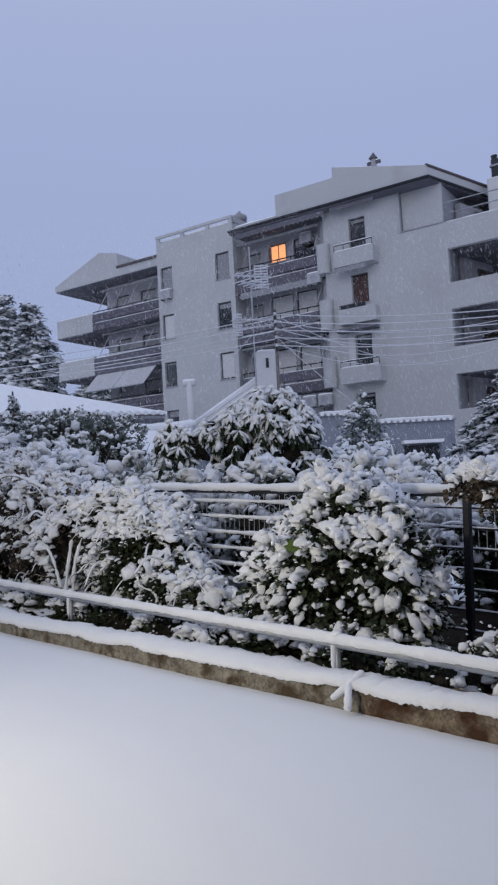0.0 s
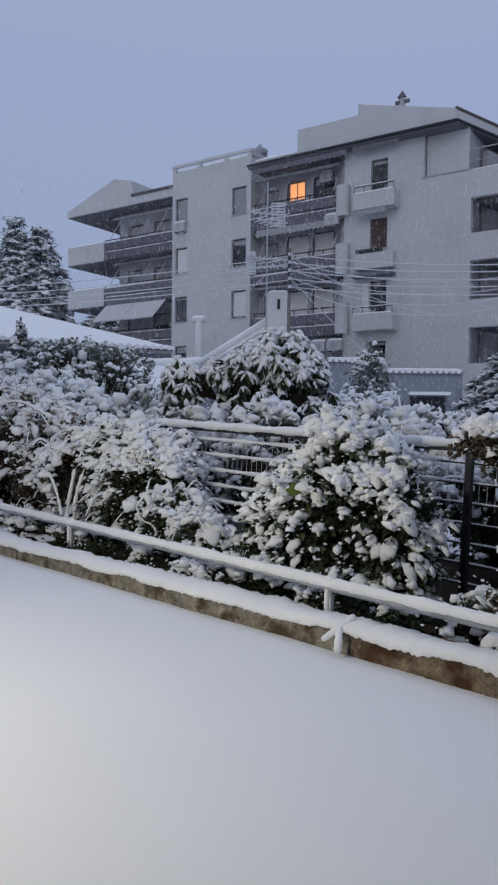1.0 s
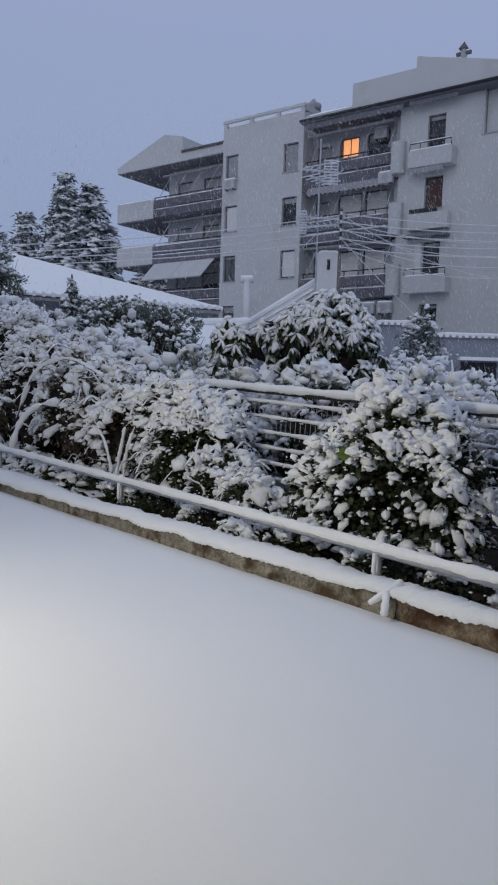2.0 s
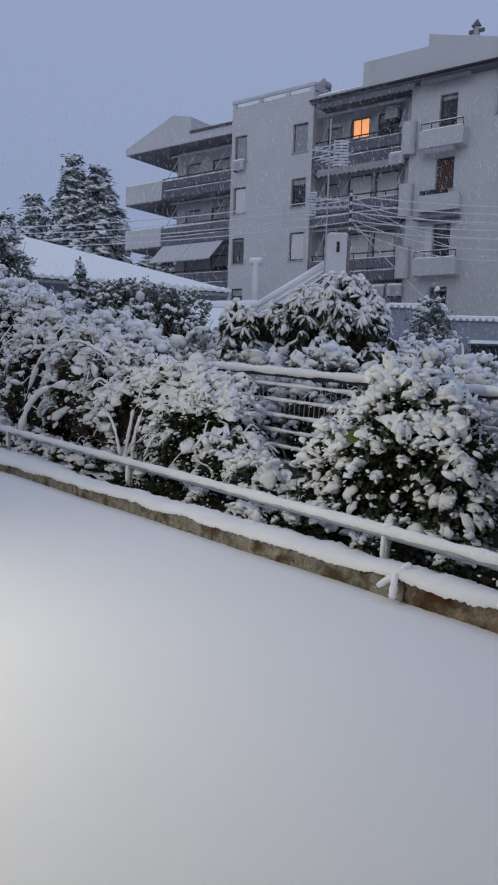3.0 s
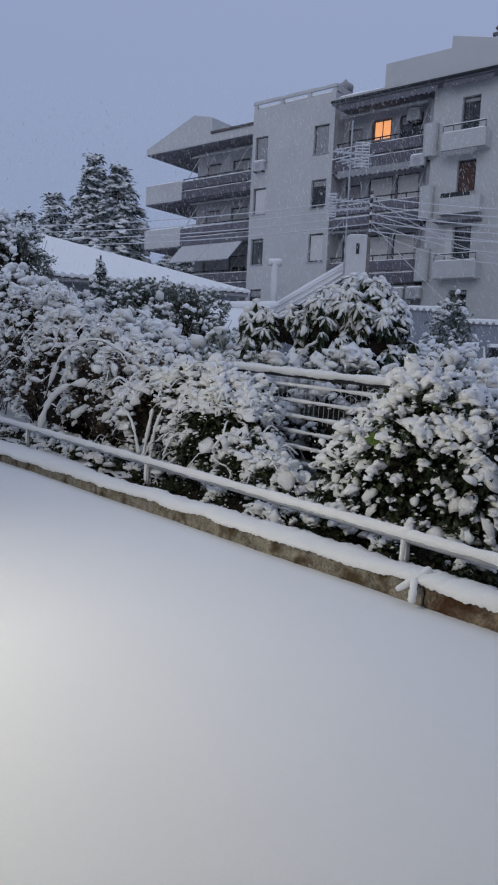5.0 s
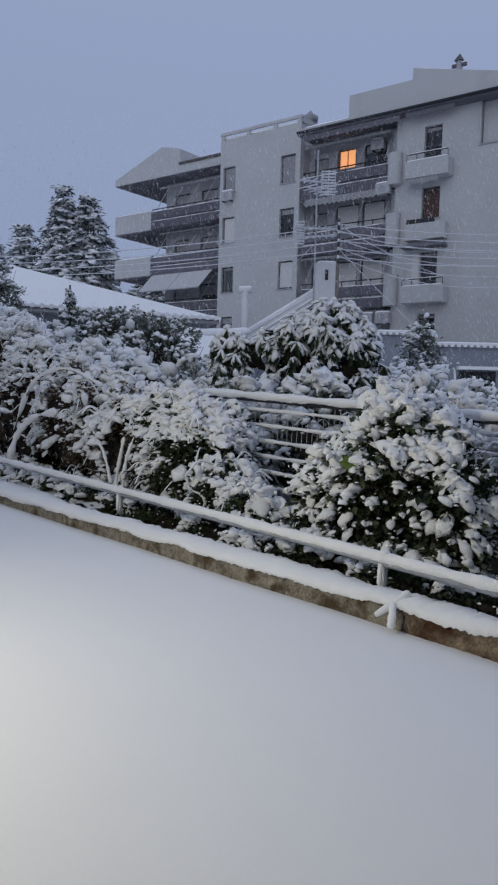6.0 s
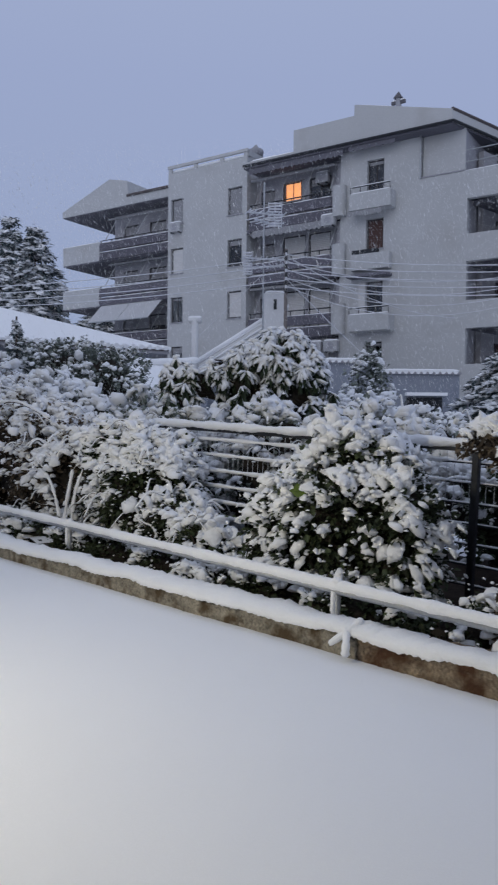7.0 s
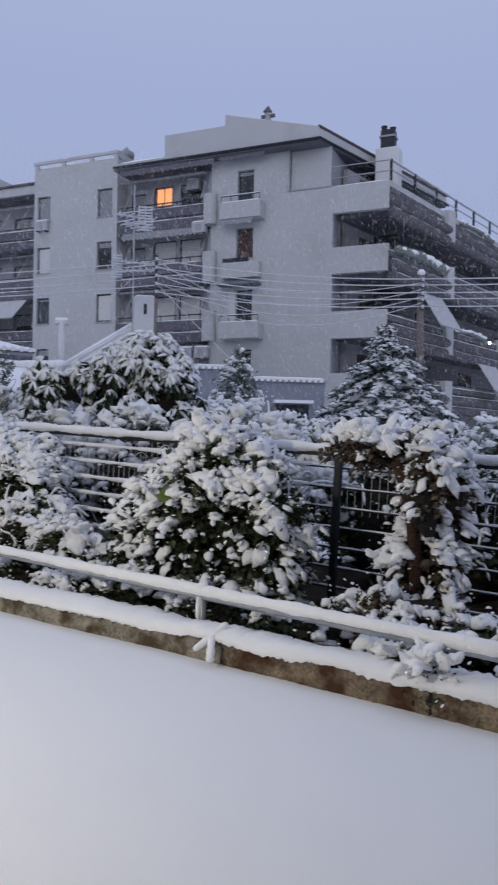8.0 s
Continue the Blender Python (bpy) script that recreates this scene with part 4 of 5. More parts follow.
part("gutter", Geo().tube([(13.34, UP - 0.06, 15.68), (17.5, 12, 15.68)], 0.07, 6), METAL_DARK, block)
def valance(s0, s1, n, z0, z1, mat):
    g = Geo()
    k = int((s1 - s0) / 0.28)
    low = [(s0 + (s1 - s0) * (i / (2 * k)), z0 if i % 2 else z0 + 0.09) for i in range(2 * k + 1)]
    return part("valance", g.prism([(s1, z1), (s0, z1)] + low, n, n + 0.012), mat, block, "scalloped awning valance")


valance(1.9, 7.6, UP + 0.12, 15.2, 15.55, SOFFIT)
valance(7.9, 10.4, UP + 0.12, 15.28, 15.55, SOFFIT)
valance(1.9, 6.8, -0.24, 11.8, 12.22, SHUTTER_GREY)
valance(7.9, 9.8, -0.68, 11.98, 12.26, SHUTTER_GREY)
part("roof_edge_tiles", Geo().tube([(13.22, UP + 0.1, 16.3), (17.35, 12, 16.3)], 0.09, 6), TILE, block)
part("roof_snow", snow_bar([(1.8, UP + 0.3, 15.95), (4.7, UP + 0.3, 15.95)], 0.16, 0.2, 8, 0.7, 0.3), SNOW, block, smooth=True)
for p, q in (((4.8, 17.03), (8.2, 17.03)), ((8.3, 17.58), (13.2, 16.28))):
    part("roof_snow", snow_bar([(p[0], UP + 0.12, p[1]), (q[0], UP + 0.12, q[1])], 0.05, 0.4, 6, 0.6, 0.3), SNOW, block, smooth=True)

chimney = part("chimney", Geo().box(15.05, 16.25, 3.2, 4.2, 13.2, 16.35, 0.04), WHITEWASH, block, "pale square chimney stack")
part("chimney_snow", snow_bar([(15.1, 3.7, 16.37), (16.2, 3.7, 16.37)], 0.35, 0.15, 8, 0.3, 0.2), SNOW, chimney, smooth=True)
part("chimney_pot", Geo().box(15.26, 15.98, 3.4, 4.0, 16.42, 17.35, 0.03), METAL_DARK, chimney, "dark sheet-metal chimney pot")
for x, h in ((15.38, 17.62), (15.84, 17.5)):
    part("cowl", Geo().tube([(x, 3.7, 17.35), (x, 3.7, h - 0.12), (x, 3.7, h - 0.1), (x, 3.7, h)], 0.13, 10, 0.17), METAL_DARK, chimney)
    part("cowl_snow", snow_bar([(x - 0.1, 3.7, h + 0.03), (x + 0.1, 3.7, h + 0.03)], 0.12, 0.2, 8, 0.5, 0.05), SNOW, chimney, smooth=True)
part("flue_band", Geo().box(15.2, 16.04, 3.34, 4.06, 16.95, 17.05, 0.02), STUCCO_SHADE, chimney)
pot = part("roof_vent", Geo().tube([(9.08, 3, 16.6), (9.08, 3, 18.6), (9.08, 3, 19.05)], 0.19, 8, 0.15), STUCCO_SHADE, block, "small stone roof vent with a hood and side arms")
part("hood", Geo().add([(8.86, 2.78, 19.053), (9.3, 2.78, 19.053), (9.3, 3.22, 19.053), (8.86, 3.22, 19.053), (9.08, 3, 19.45)], [(3, 2, 1, 0), (0, 1, 4), (1, 2, 4), (2, 3, 4), (3, 0, 4)]), SIDE_DARK, pot)
part("vent_arm", Geo().tube([(8.7, 3, 18.85), (9.46, 3, 18.85)], 0.11, 8), SIDE_DARK, pot)
part("arm_snow", snow_bar([(8.7, 3, 18.96), (9.46, 3, 18.96)], 0.08, 0.2, 8, 0.6, 0.06), SNOW, pot, smooth=True)
for x in (11.1, 12.2):
    part("roof_dome", Geo().add(*[list(map(tuple, LUMPS[1][0] * [0.3, 0.3, 0.35] + [x, 2, 17.2 - 0.25 * (x - 10)])), LUMPS[1][1].tolist()]), SNOW, block, smooth=True)
part("roof_dome", Geo().add(list(map(tuple, LUMPS[2][0] * [0.42, 0.42, 0.36] + [1.0, 1.5, 17.28])), LUMPS[2][1].tolist()), STUCCO_SHADE, block, smooth=True)

# ---- neighbouring houses ----
cottage = thing("cottage", pose(-3.1, 26, 0, 0, 0, 28.7), "low house with a snow-covered hipped tile roof", "house")
# local: x to the house's right along its eave, y to the back; the eave's corner is the origin
part("wall", Geo().box(-21, -0.5, 0.5, 12.4, 0, 3.95), HOUSE_WALL, cottage)
part("eave_board", Geo().box(-21.5, -0.03, 0.03, 12.87, 3.88, 4.02), STUCCO_SHADE, cottage)
R = 6.45
part("roof", Geo().add([(-21.5, 0, 4.02), (0, 0, 4.02), (0, 2 * R, 4.02), (-21.5, 2 * R, 4.02), (-R, R, 6.2), (-21.5 + R, R, 6.2), (-21.5, 0, 4.1), (0, 0, 4.1), (0, 2 * R, 4.1), (-21.5, 2 * R, 4.1), (-R, R, 6.29), (-21.5 + R, R, 6.29)],
                       [(3, 2, 1, 0), (6, 7, 10, 11), (7, 8, 10), (8, 9, 11, 10), (9, 6, 11), (0, 1, 7, 6), (1, 2, 8, 7), (2, 3, 9, 8), (3, 0, 6, 9)]), SNOW, cottage, "thick even snow over the roof")
tiles = part("eave_tiles", Geo().box(-21.4, -0.05, 0.02, 0.1, 3.97, 4.03), TILE, cottage, "row of clay tile ends under the snow")
for k in range(72):
    part("tile", Geo().tube([(-0.2 - k * 0.29, -0.09, 4.06), (-0.2 - k * 0.29, 0.25, 4.12)], 0.085, 6), SNOW, tiles)
for k in range(10):
    part("tile", Geo().tube([(0.08, 0.2 + k * 0.3, 4.06), (-0.25, 0.2 + k * 0.3, 4.12)], 0.085, 6), SNOW, tiles)

gable_house = thing("gable_house", pose(0, 30, 0), "small whitewashed house with a snowy sloping roof and chimney", "house")
part("wall", Geo().prism([(-3.4, 0), (1.05, 0), (1.05, 5.9), (-3.4, 3.1)], 0.25, 7), HOUSE_WALL, gable_house)
part("roof", Geo().prism([(-3.9, 3.0), (1.1, 6.17), (1.1, 6.3), (-3.9, 3.13)], 0, 7.4), SNOW, gable_house, "snow-covered roof with an edge of tiles")
for k in range(2):
    part("verge_tiles", Geo().tube([(-3.9, 0.05 + 0.28 * k, 3.12), (0.1, 0.05 + 0.28 * k, 5.68)], 0.09, 7), SNOW, gable_house, smooth=True)
part("verge_board", Geo().prism([(-3.9, 2.62), (0.09, 5.17), (0.09, 5.52), (-3.9, 2.97)], 0.02, 0.24), WHITEWASH, gable_house, "pale board under the roof's edge")
for drop in (0.2, 0.4):
    part("verge_snow", snow_bar([(-3.88, -0.02, 3.0 - drop), (0.06, -0.02, 5.53 - drop)], 0.05, 0.35, 7, 0.8, 0.15), SNOW, gable_house, smooth=True)
stack = part("chimney", Geo().box(0.1, 1.0, -0.3, 0.5, 0, 6.68, 0.03), WHITEWASH, gable_house, "whitewashed chimney with a dark slot and snow cap")
# A dark plate on the face stands in for the shade inside the slot.
part("smoke_slot_plate", Geo().box(0.5, 0.62, -0.315, -0.303, 6.02, 6.42), METAL_DARK, stack)
part("snow_cap", snow_bar([(0.16, 0.1, 6.72), (0.94, 0.1, 6.72)], 0.42, 0.08, 10, 0.22, 0.1), SNOW, stack, smooth=True)

vent = thing("vent_pipe", pose(-2.55, 29.2, 0), "white vent pipe with a tee top under snow", "vent pipe")
part("pipe", Geo().tube([(0, 0, 3.0), (0, 0, 5.5)], 0.13, 10), WHITEWASH, vent, smooth=True)
part("tee", Geo().tube([(-0.25, 0, 5.5), (0.25, 0, 5.5)], 0.12, 10), WHITEWASH, vent, smooth=True)
part("snow_cap", snow_bar([(-0.25, 0, 5.61), (0.25, 0, 5.61)], 0.09, 0.4, 8, 0.7, 0.08), SNOW, vent, smooth=True)
part("base", Geo().box(-0.5, 0.5, -0.4, 0.4, 0, 3.05), HOUSE_WALL, vent)


def garden_wall(x0, x1, y, h, label):
    w = thing("garden_wall", pose(x0, y, 0), label, "wall", "blue-grey walls behind the garden")
    part("masonry", Geo().box(0, x1 - x0, 0, 0.3, 0, h - 0.16), HOUSE_WALL, w)
    part("cap", Geo().box(-0.05, x1 - x0 + 0.05, -0.12, 0.42, h - 0.157, h - 0.08), STUCCO_SHADE, w)
    g = Geo()
    for k in range(int((x1 - x0) / 0.24)):
        g.tube([(0.1 + k * 0.24, -0.16, h - 0.08), (0.1 + k * 0.24, 0.42, h - 0.05)], 0.085, 6)
    tagged(part("cap_tiles", g, SNOW, w), kind="stuff")
    part("snow_cap", snow_bar([(0, 0.1, h - 0.02), (x1 - x0, 0.1, h - 0.02)], 0.2, 0.12, 8, 0.38, 0.2), SNOW, w, smooth=True)
    return w


garden_wall(2.5, 4.75, 29.6, 4.1, "rendered wall, haze-blued grey, with a snowy tile coping")
lean = garden_wall(4.8, 7.72, 29.3, 3.66, "lower rendered wall, haze-blued grey, with a snowy tile coping and gate")
gate = part("gate", Geo().box(0.9, 2.25, -0.08, -0.01, 0, 2.6), METAL_DARK, lean, "dark metal slatted gate")
for k in range(9):
    part("gate_slat", Geo().box(0.95 + k * 0.145, 1.03 + k * 0.145, -0.11, -0.083, 0.1, 2.5), METAL_DARK, gate)
part("gate_hood", Geo().box(0.8, 2.35, -0.5, -0.003, 2.66, 2.78), SNOW, lean)

# ---- aerials, poles and cables ----
mast = thing("aerial_mast", pose(0.08, 28.6, 0), "thin steel aerial mast with snow-crusted television aerials", "aerial")
part("pole", Geo().tube([(0, 0, 0), (0, 0, 10.6)], 0.035, 7), METAL_GREY, mast)


def yagi(parent, z, length, turn, elements, span):
    c, s = math.cos(radians(turn)), math.sin(radians(turn))
    boom = part("aerial_boom", Geo().tube([(-0.45 * length * c, -0.45 * length * s, z), (0.55 * length * c, 0.55 * length * s, z)], 0.04, 6), CABLE, parent, "snow-crusted aerial boom")
    for k in range(elements):
        u = -0.45 + k / (elements - 1)
        x, y = u * length * c, u * length * s
        part("element", Geo().tube([(x + s * span, y - c * span, z + 0.02), (x - s * span, y + c * span, z + 0.02)], 0.025, 5), CABLE, boom)


yagi(mast, 9.45, 1.4, 20, 7, 0.35)
yagi(mast, 9.15, 1.2, 50, 5, 0.45)
yagi(mast, 7.75, 1.7, 12, 9, 0.3)
yagi(mast, 7.45, 1.5, -15, 7, 0.4)
for x0, z0, w, h in ((0.16, 8.9, 0.5, 0.95), (-0.75, 7.1, 0.32, 0.9)):
    panel = part("grid_reflector", Geo().tube([(x0 + w / 2, -0.1, z0), (x0 + w / 2, -0.1, z0 + h)], 0.02, 5).tube([(x0, -0.1, z0), (x0, -0.1, z0 + h)], 0.015, 5).tube([(x0 + w, -0.1, z0), (x0 + w, -0.1, z0 + h)], 0.015, 5), CABLE, mast, "snow-crusted grid aerial")
    for k in range(9):
        z = z0 + h * (k + 0.5) / 9
        part("grid_bar", Geo().tube([(x0, -0.12, z), (x0 + w, -0.12, z)], 0.03, 5), CABLE, panel)

pole_a = thing("utility_pole", pose(0.92, 28.2, 0), "grey utility pole with a rack of insulators", "utility pole", "utility poles")
part("pole", Geo().tube([(0, 0, 0), (0, 0, 8.05)], 0.085, 9, 0.06), WOOD_POLE, pole_a, smooth=True)
RACK = [7.8, 7.5, 7.2, 6.9, 6.6]
for z in RACK:
    part("insulator", Geo().tube([(0.0, -0.12, z - 0.05), (0.0, -0.12, z + 0.07)], 0.045, 8), CABLE, pole_a)
part("bracket", Geo().box(-0.04, 0.04, -0.14, -0.07, 6.4, 7.95), METAL_DARK, pole_a)
pole_b = thing("utility_pole", pose(9.5, 23.9, 0), "grey utility pole with snow on its top and cables", "utility pole", "utility poles")
part("pole", Geo().tube([(0, 0, 0), (0, 0, 6.8)], 0.15, 10, 0.11), WOOD_POLE, pole_b, smooth=True)
part("bracket", Geo().box(-0.04, 0.04, -0.16, -0.1, 5.6, 6.7), METAL_DARK, pole_b)
part("snow_cap", snow_bar([(-0.1, 0, 6.85), (0.1, 0, 6.85)], 0.16, 0.1, 8, 0.8, 0.05), SNOW, pole_b, smooth=True)
for z in (6.6, 6.4, 6.15, 5.95, 5.7):
    part("insulator", Geo().tube([(0, -0.16, z - 0.05), (0, -0.16, z + 0.07)], 0.04, 8), CABLE, pole_b)


def cable(p, q, sag, r=0.02):
    p, q = Vector(p), Vector(q)
    o = thing("cable", Matrix.Translation(p), "overhead cable crusted with snow", "cable", "overhead cables")
    d = q - p
    part("strand", Geo().tube([d * (k / 14) + Vector((0, 0, -4 * sag * (k / 14) * (1 - k / 14))) for k in range(15)], r, 5), CABLE, o, smooth=True)


for z, zb in zip(RACK, (6.62, 6.42, 6.17, 5.97, 5.72)):
    cable((0.92, 28.08, z), (9.5, 23.74, zb), 0.22)
    cable((9.5, 23.74, zb), (24, 17.5, zb + 0.5), 0.25)
for z, zl in zip(RACK[:4], (7.3, 7.0, 6.7, 6.45)):
    cable((0.92, 28.08, z - 0.05), (-22, 36, zl + 0.6), 0.5)
cable((0.95, 28.1, 7.75), (9.2, 35.5, 6.6), 0.5, 0.016)
for z, zb, sag in ((7.55, 6.5, 0.62), (7.25, 6.28, 0.8), (6.95, 6.05, 0.9), (6.65, 5.85, 1.0)):
    cable((0.95, 28.08, z), (9.5, 23.74, zb), sag, 0.015)
cable((0.95, 28.1, 6.9), (4.2, 29.5, 4.1), 0.05, 0.018)
cable((0.08, 28.6, 7.2), (-2.4, 29.2, 4.9), 0.03, 0.012)

# ---- fence ----
FENCE0, FENCE1 = Vector((-7.6, 5.367, 0)), Vector((3.0, 6.3, 0))
fence_turn = math.degrees(math.atan2(FENCE1.y - FENCE0.y, FENCE1.x - FENCE0.x))
fence = thing("mesh_fence", KERB @ pose(FENCE0.x, FENCE0.y, 0.045, 0, 0, fence_turn) @ pose(0, 0, 0, 0, 2.4, 0), "dark welded-mesh fence with snow on its rails", "fence")
FL = (FENCE1 - FENCE0).length
part("top_rail", Geo().box(0, FL, -0.02, 0.02, 1.365, 1.4), METAL_DARK, fence)
part("snow_strip", snow_bar([(0, 0, 1.43), (FL, 0, 1.43)], 0.047, 0.3, 10, 0.9, 0.03), SNOW, fence, "thick strip of snow", True)
for k in range(8):
    z = 0.12 + 0.165 * k
    part("wire_rail", Geo().tube([(0, -0.012, z), (FL, -0.012, z)], 0.007, 5), METAL_DARK, fence)
    part("wire_snow", snow_bar([(0, -0.005, z + 0.012), (3.8, -0.005, z + 0.012)], 0.026, 0.4, 6, 0.85, 0.07), SNOW, fence, smooth=True)
    part("wire_snow", snow_bar([(3.8, -0.003, z + 0.008), (FL, -0.003, z + 0.008)], 0.011, 0.7, 6, 0.85, 0.05), SNOW, fence, smooth=True)
g = Geo()
for k in range(int(FL / 0.07)):
    g.box(k * 0.07, k * 0.07 + 0.003, -0.002, 0.002, 0.9, 1.36)
tagged(part("wire_mesh", g, CABLE, fence), kind="stuff")
for x in (0.63, 4.07, 6.7, 9.1):
    post = part("post", Geo().box(x - 0.028, x + 0.028, -0.09, -0.035, 0, 1.36, 0.004), METAL_DARK, fence)

slatted = thing("slatted_fence", pose(4.35, 9.95, 0, 0, 0, -27), "low pale slatted fence in the next garden under snow", "fence")
for z in (0.12, 0.52):
    part("fence_rail", Geo().box(0, 2.8, 0.0, 0.03, z, z + 0.06), WHITEWASH, slatted)
for k in range(32):
    part("slat", Geo().box(k * 0.0875, k * 0.0875 + 0.065, -0.022, -0.003, 0, 0.66, 0.004), WHITEWASH, slatted)
part("snow_cap", snow_bar([(0, 0, 0.68), (2.8, 0, 0.68)], 0.04, 0.3, 8, 0.8, 0.06), SNOW, slatted, smooth=True)

# ---- plants ----
def along_kerb(a, b, z, rx, ry, rz):
    p = KERB @ Vector((a, b, z))
    return (p.x, p.y, z, rx, ry, rz)


mound = bush("ivy_mound", "dense ivy mound heaped with clumps of snow", [along_kerb(-4.2, 5.0, 0.62, 0.6, 0.5, 0.78), along_kerb(-4.72, 4.9, 0.42, 0.42, 0.4, 0.5), along_kerb(-3.72, 5.0, 0.45, 0.36, 0.4, 0.58), along_kerb(-4.1, 5.05, 0.99, 0.34, 0.32, 0.38)],
     2000, 0.088, LEAF_IVY, 0.055, 12.0, 0.2, sheltered=0.45, long=1.25, droop=0.8, stems=6, fine=0.8, floor=0.1)
bright = new("bright_leaf", mesh_of("bright_leaf", *[a.tolist() for a in LEAF], LEAF_BRIGHT))
bright.parent = mound
bright.matrix_basis = mound.matrix_basis.inverted() @ KERB @ pose(-4.27, 4.35, 0.95, 68, 0, 40) @ Matrix.Scale(0.16, 4)
tagged(bright, "single large yellow-green leaf")
bush("hedge_shrub", "leafy hedge shrub bent under snow", [along_kerb(-6.9, 4.9, 0.6, 0.55, 0.4, 0.7), along_kerb(-7.5, 4.95, 0.65, 0.5, 0.42, 0.74), along_kerb(-6.35, 4.8, 0.3, 0.42, 0.33, 0.4), along_kerb(-5.75, 4.72, 0.2, 0.33, 0.24, 0.3)],
     2400, 0.092, LEAF_IVY, 0.055, 10.0, 0.44, twigs=90, sheltered=0.4, droop=0.7, fine=0.9)
bush("bramble_thicket", "tangled bramble thicket weighed down by snow", [along_kerb(-8.6, 5.1, 0.65, 0.65, 0.55, 0.72), along_kerb(-9.6, 5.4, 0.7, 0.75, 0.65, 0.9), along_kerb(-10.9, 5.6, 0.8, 0.9, 0.75, 1.0), along_kerb(-12.3, 5.5, 0.95, 1.0, 0.9, 1.15), along_kerb(-13.9, 5.6, 1.2, 1.1, 0.9, 1.35)],
     3200, 0.1, LEAF_DRY, 0.055, 8.0, 0.72, stems=60, twigs=420, sheltered=0.35, fine=0.8, hollow=[np.array([*(KERB @ Vector((-10.2, 4.75, 0.35)))[:], 0.55])])
bush("tall_hedge", "tall evergreen hedge plastered with snow", [along_kerb(-9.8, 6.7, 0.8, 0.9, 0.8, 0.85), along_kerb(-11.5, 6.8, 1.0, 1.2, 1.0, 1.0), along_kerb(-13.6, 6.8, 1.2, 1.3, 1.1, 1.1), along_kerb(-16, 6.8, 1.4, 1.6, 1.2, 1.3), along_kerb(-18.7, 6.6, 1.9, 1.5, 1.3, 1.6)],
     1400, 0.16, LEAF_GREY, 0.08, 7.0, 0.95, fine=0.3, twigs=60, lumps=PADS_FAR)
bush("olive_bush", "grey-green bush dusted with snow", [along_kerb(-14.9, 9.2, 1.55, 1.25, 1.0, 1.5), along_kerb(-16.6, 9.3, 1.7, 1.3, 1.0, 1.6), along_kerb(-18.6, 9.2, 1.7, 1.4, 1.1, 1.65)],
     1500, 0.1, LEAF_GREY, 0.09, 12.0, 0.28, twigs=60, fine=0.6, lumps=PADS_FAR)
bush("garden_shrub", "low garden shrub buried in snow", [along_kerb(-8.9, 7.6, 0.6, 0.8, 0.7, 0.8), along_kerb(-7.6, 7.4, 0.5, 0.8, 0.6, 0.75), along_kerb(-6.3, 7.0, 0.5, 0.7, 0.5, 0.75)],
     1000, 0.14, LEAF_GREY, 0.08, 5.0, 0.6, fine=0.3, twigs=40, lumps=PADS_FAR)
leaning = bush("leaning_shrub", "upright evergreen shrub with brown stems and heavy snow", [along_kerb(-2.86, 5.25, 1.31, 0.4, 0.32, 0.15), along_kerb(-2.46, 5.25, 0.95, 0.25, 0.23, 0.47), along_kerb(-2.52, 5.2, 0.42, 0.27, 0.24, 0.42), along_kerb(-2.42, 4.98, 1.0, 0.13, 0.12, 0.32), along_kerb(-2.45, 4.85, 0.18, 0.38, 0.25, 0.24)],
     1100, 0.068, LEAF_DRY, 0.05, 11.0, 0.26, core=0.7, sheltered=0.3, long=1.5, droop=0.7, stems=0, fine=0.8, floor=0.2)
g = Geo().tube(bend([(0.0, -0.02, 0.0), (-0.03, -0.1, 0.4), (-0.06, -0.12, 0.75), (-0.1, -0.08, 1.05), (-0.16, -0.02, 1.25)]), 0.05, 9, 0.035)
part("trunk", g, BARK_RED, leaning, "brown twisted trunk", True)
bush("ivy_sprig", "ivy sprigs hanging over the kerb, coated in snow", [along_kerb(-1.97, 4.08, 0.14, 0.13, 0.12, 0.13), along_kerb(-1.92, 3.98, 0.08, 0.05, 0.05, 0.1), along_kerb(-2.2, 4.2, 0.2, 0.14, 0.1, 0.08)], 120, 0.07, LEAF_IVY, 0.04, 1.5, 0.5, stems=0, core=0.3, fine=0.5)
bush("dark_undergrowth", "dark undergrowth behind the fence with little snow", [along_kerb(-3.5, 6.6, 0.5, 0.6, 0.4, 0.65), along_kerb(-2.75, 6.7, 0.42, 0.55, 0.45, 0.6), along_kerb(-1.9, 6.8, 0.35, 0.6, 0.45, 0.5), along_kerb(-1.0, 6.7, 0.25, 0.6, 0.4, 0.35), along_kerb(-3.2, 7.7, 0.5, 0.7, 0.5, 0.6), along_kerb(-2.2, 7.8, 0.4, 0.6, 0.5, 0.5)],
     1300, 0.075, LEAF_IVY, 0.06, 14.0, 0.42, twigs=120, fine=1.5, lumps=PADS_FAR)
bush("low_ivy", "low creeping ivy with small caps of snow", [along_kerb(a, 4.62 + 0.05 * math.sin(a * 3), 0.09, 0.5, 0.2, 0.2) for a in (-13.2, -12.3, -11.4, -10.3, -9.5, -8.6, -7.7, -6.9, -6.1, -5.3, -4.5, -3.7, -2.9, -2.1, -1.3)],
     2100, 0.076, LEAF_IVY, 0.05, 9.0, 0.3, stems=0, core=0.5)


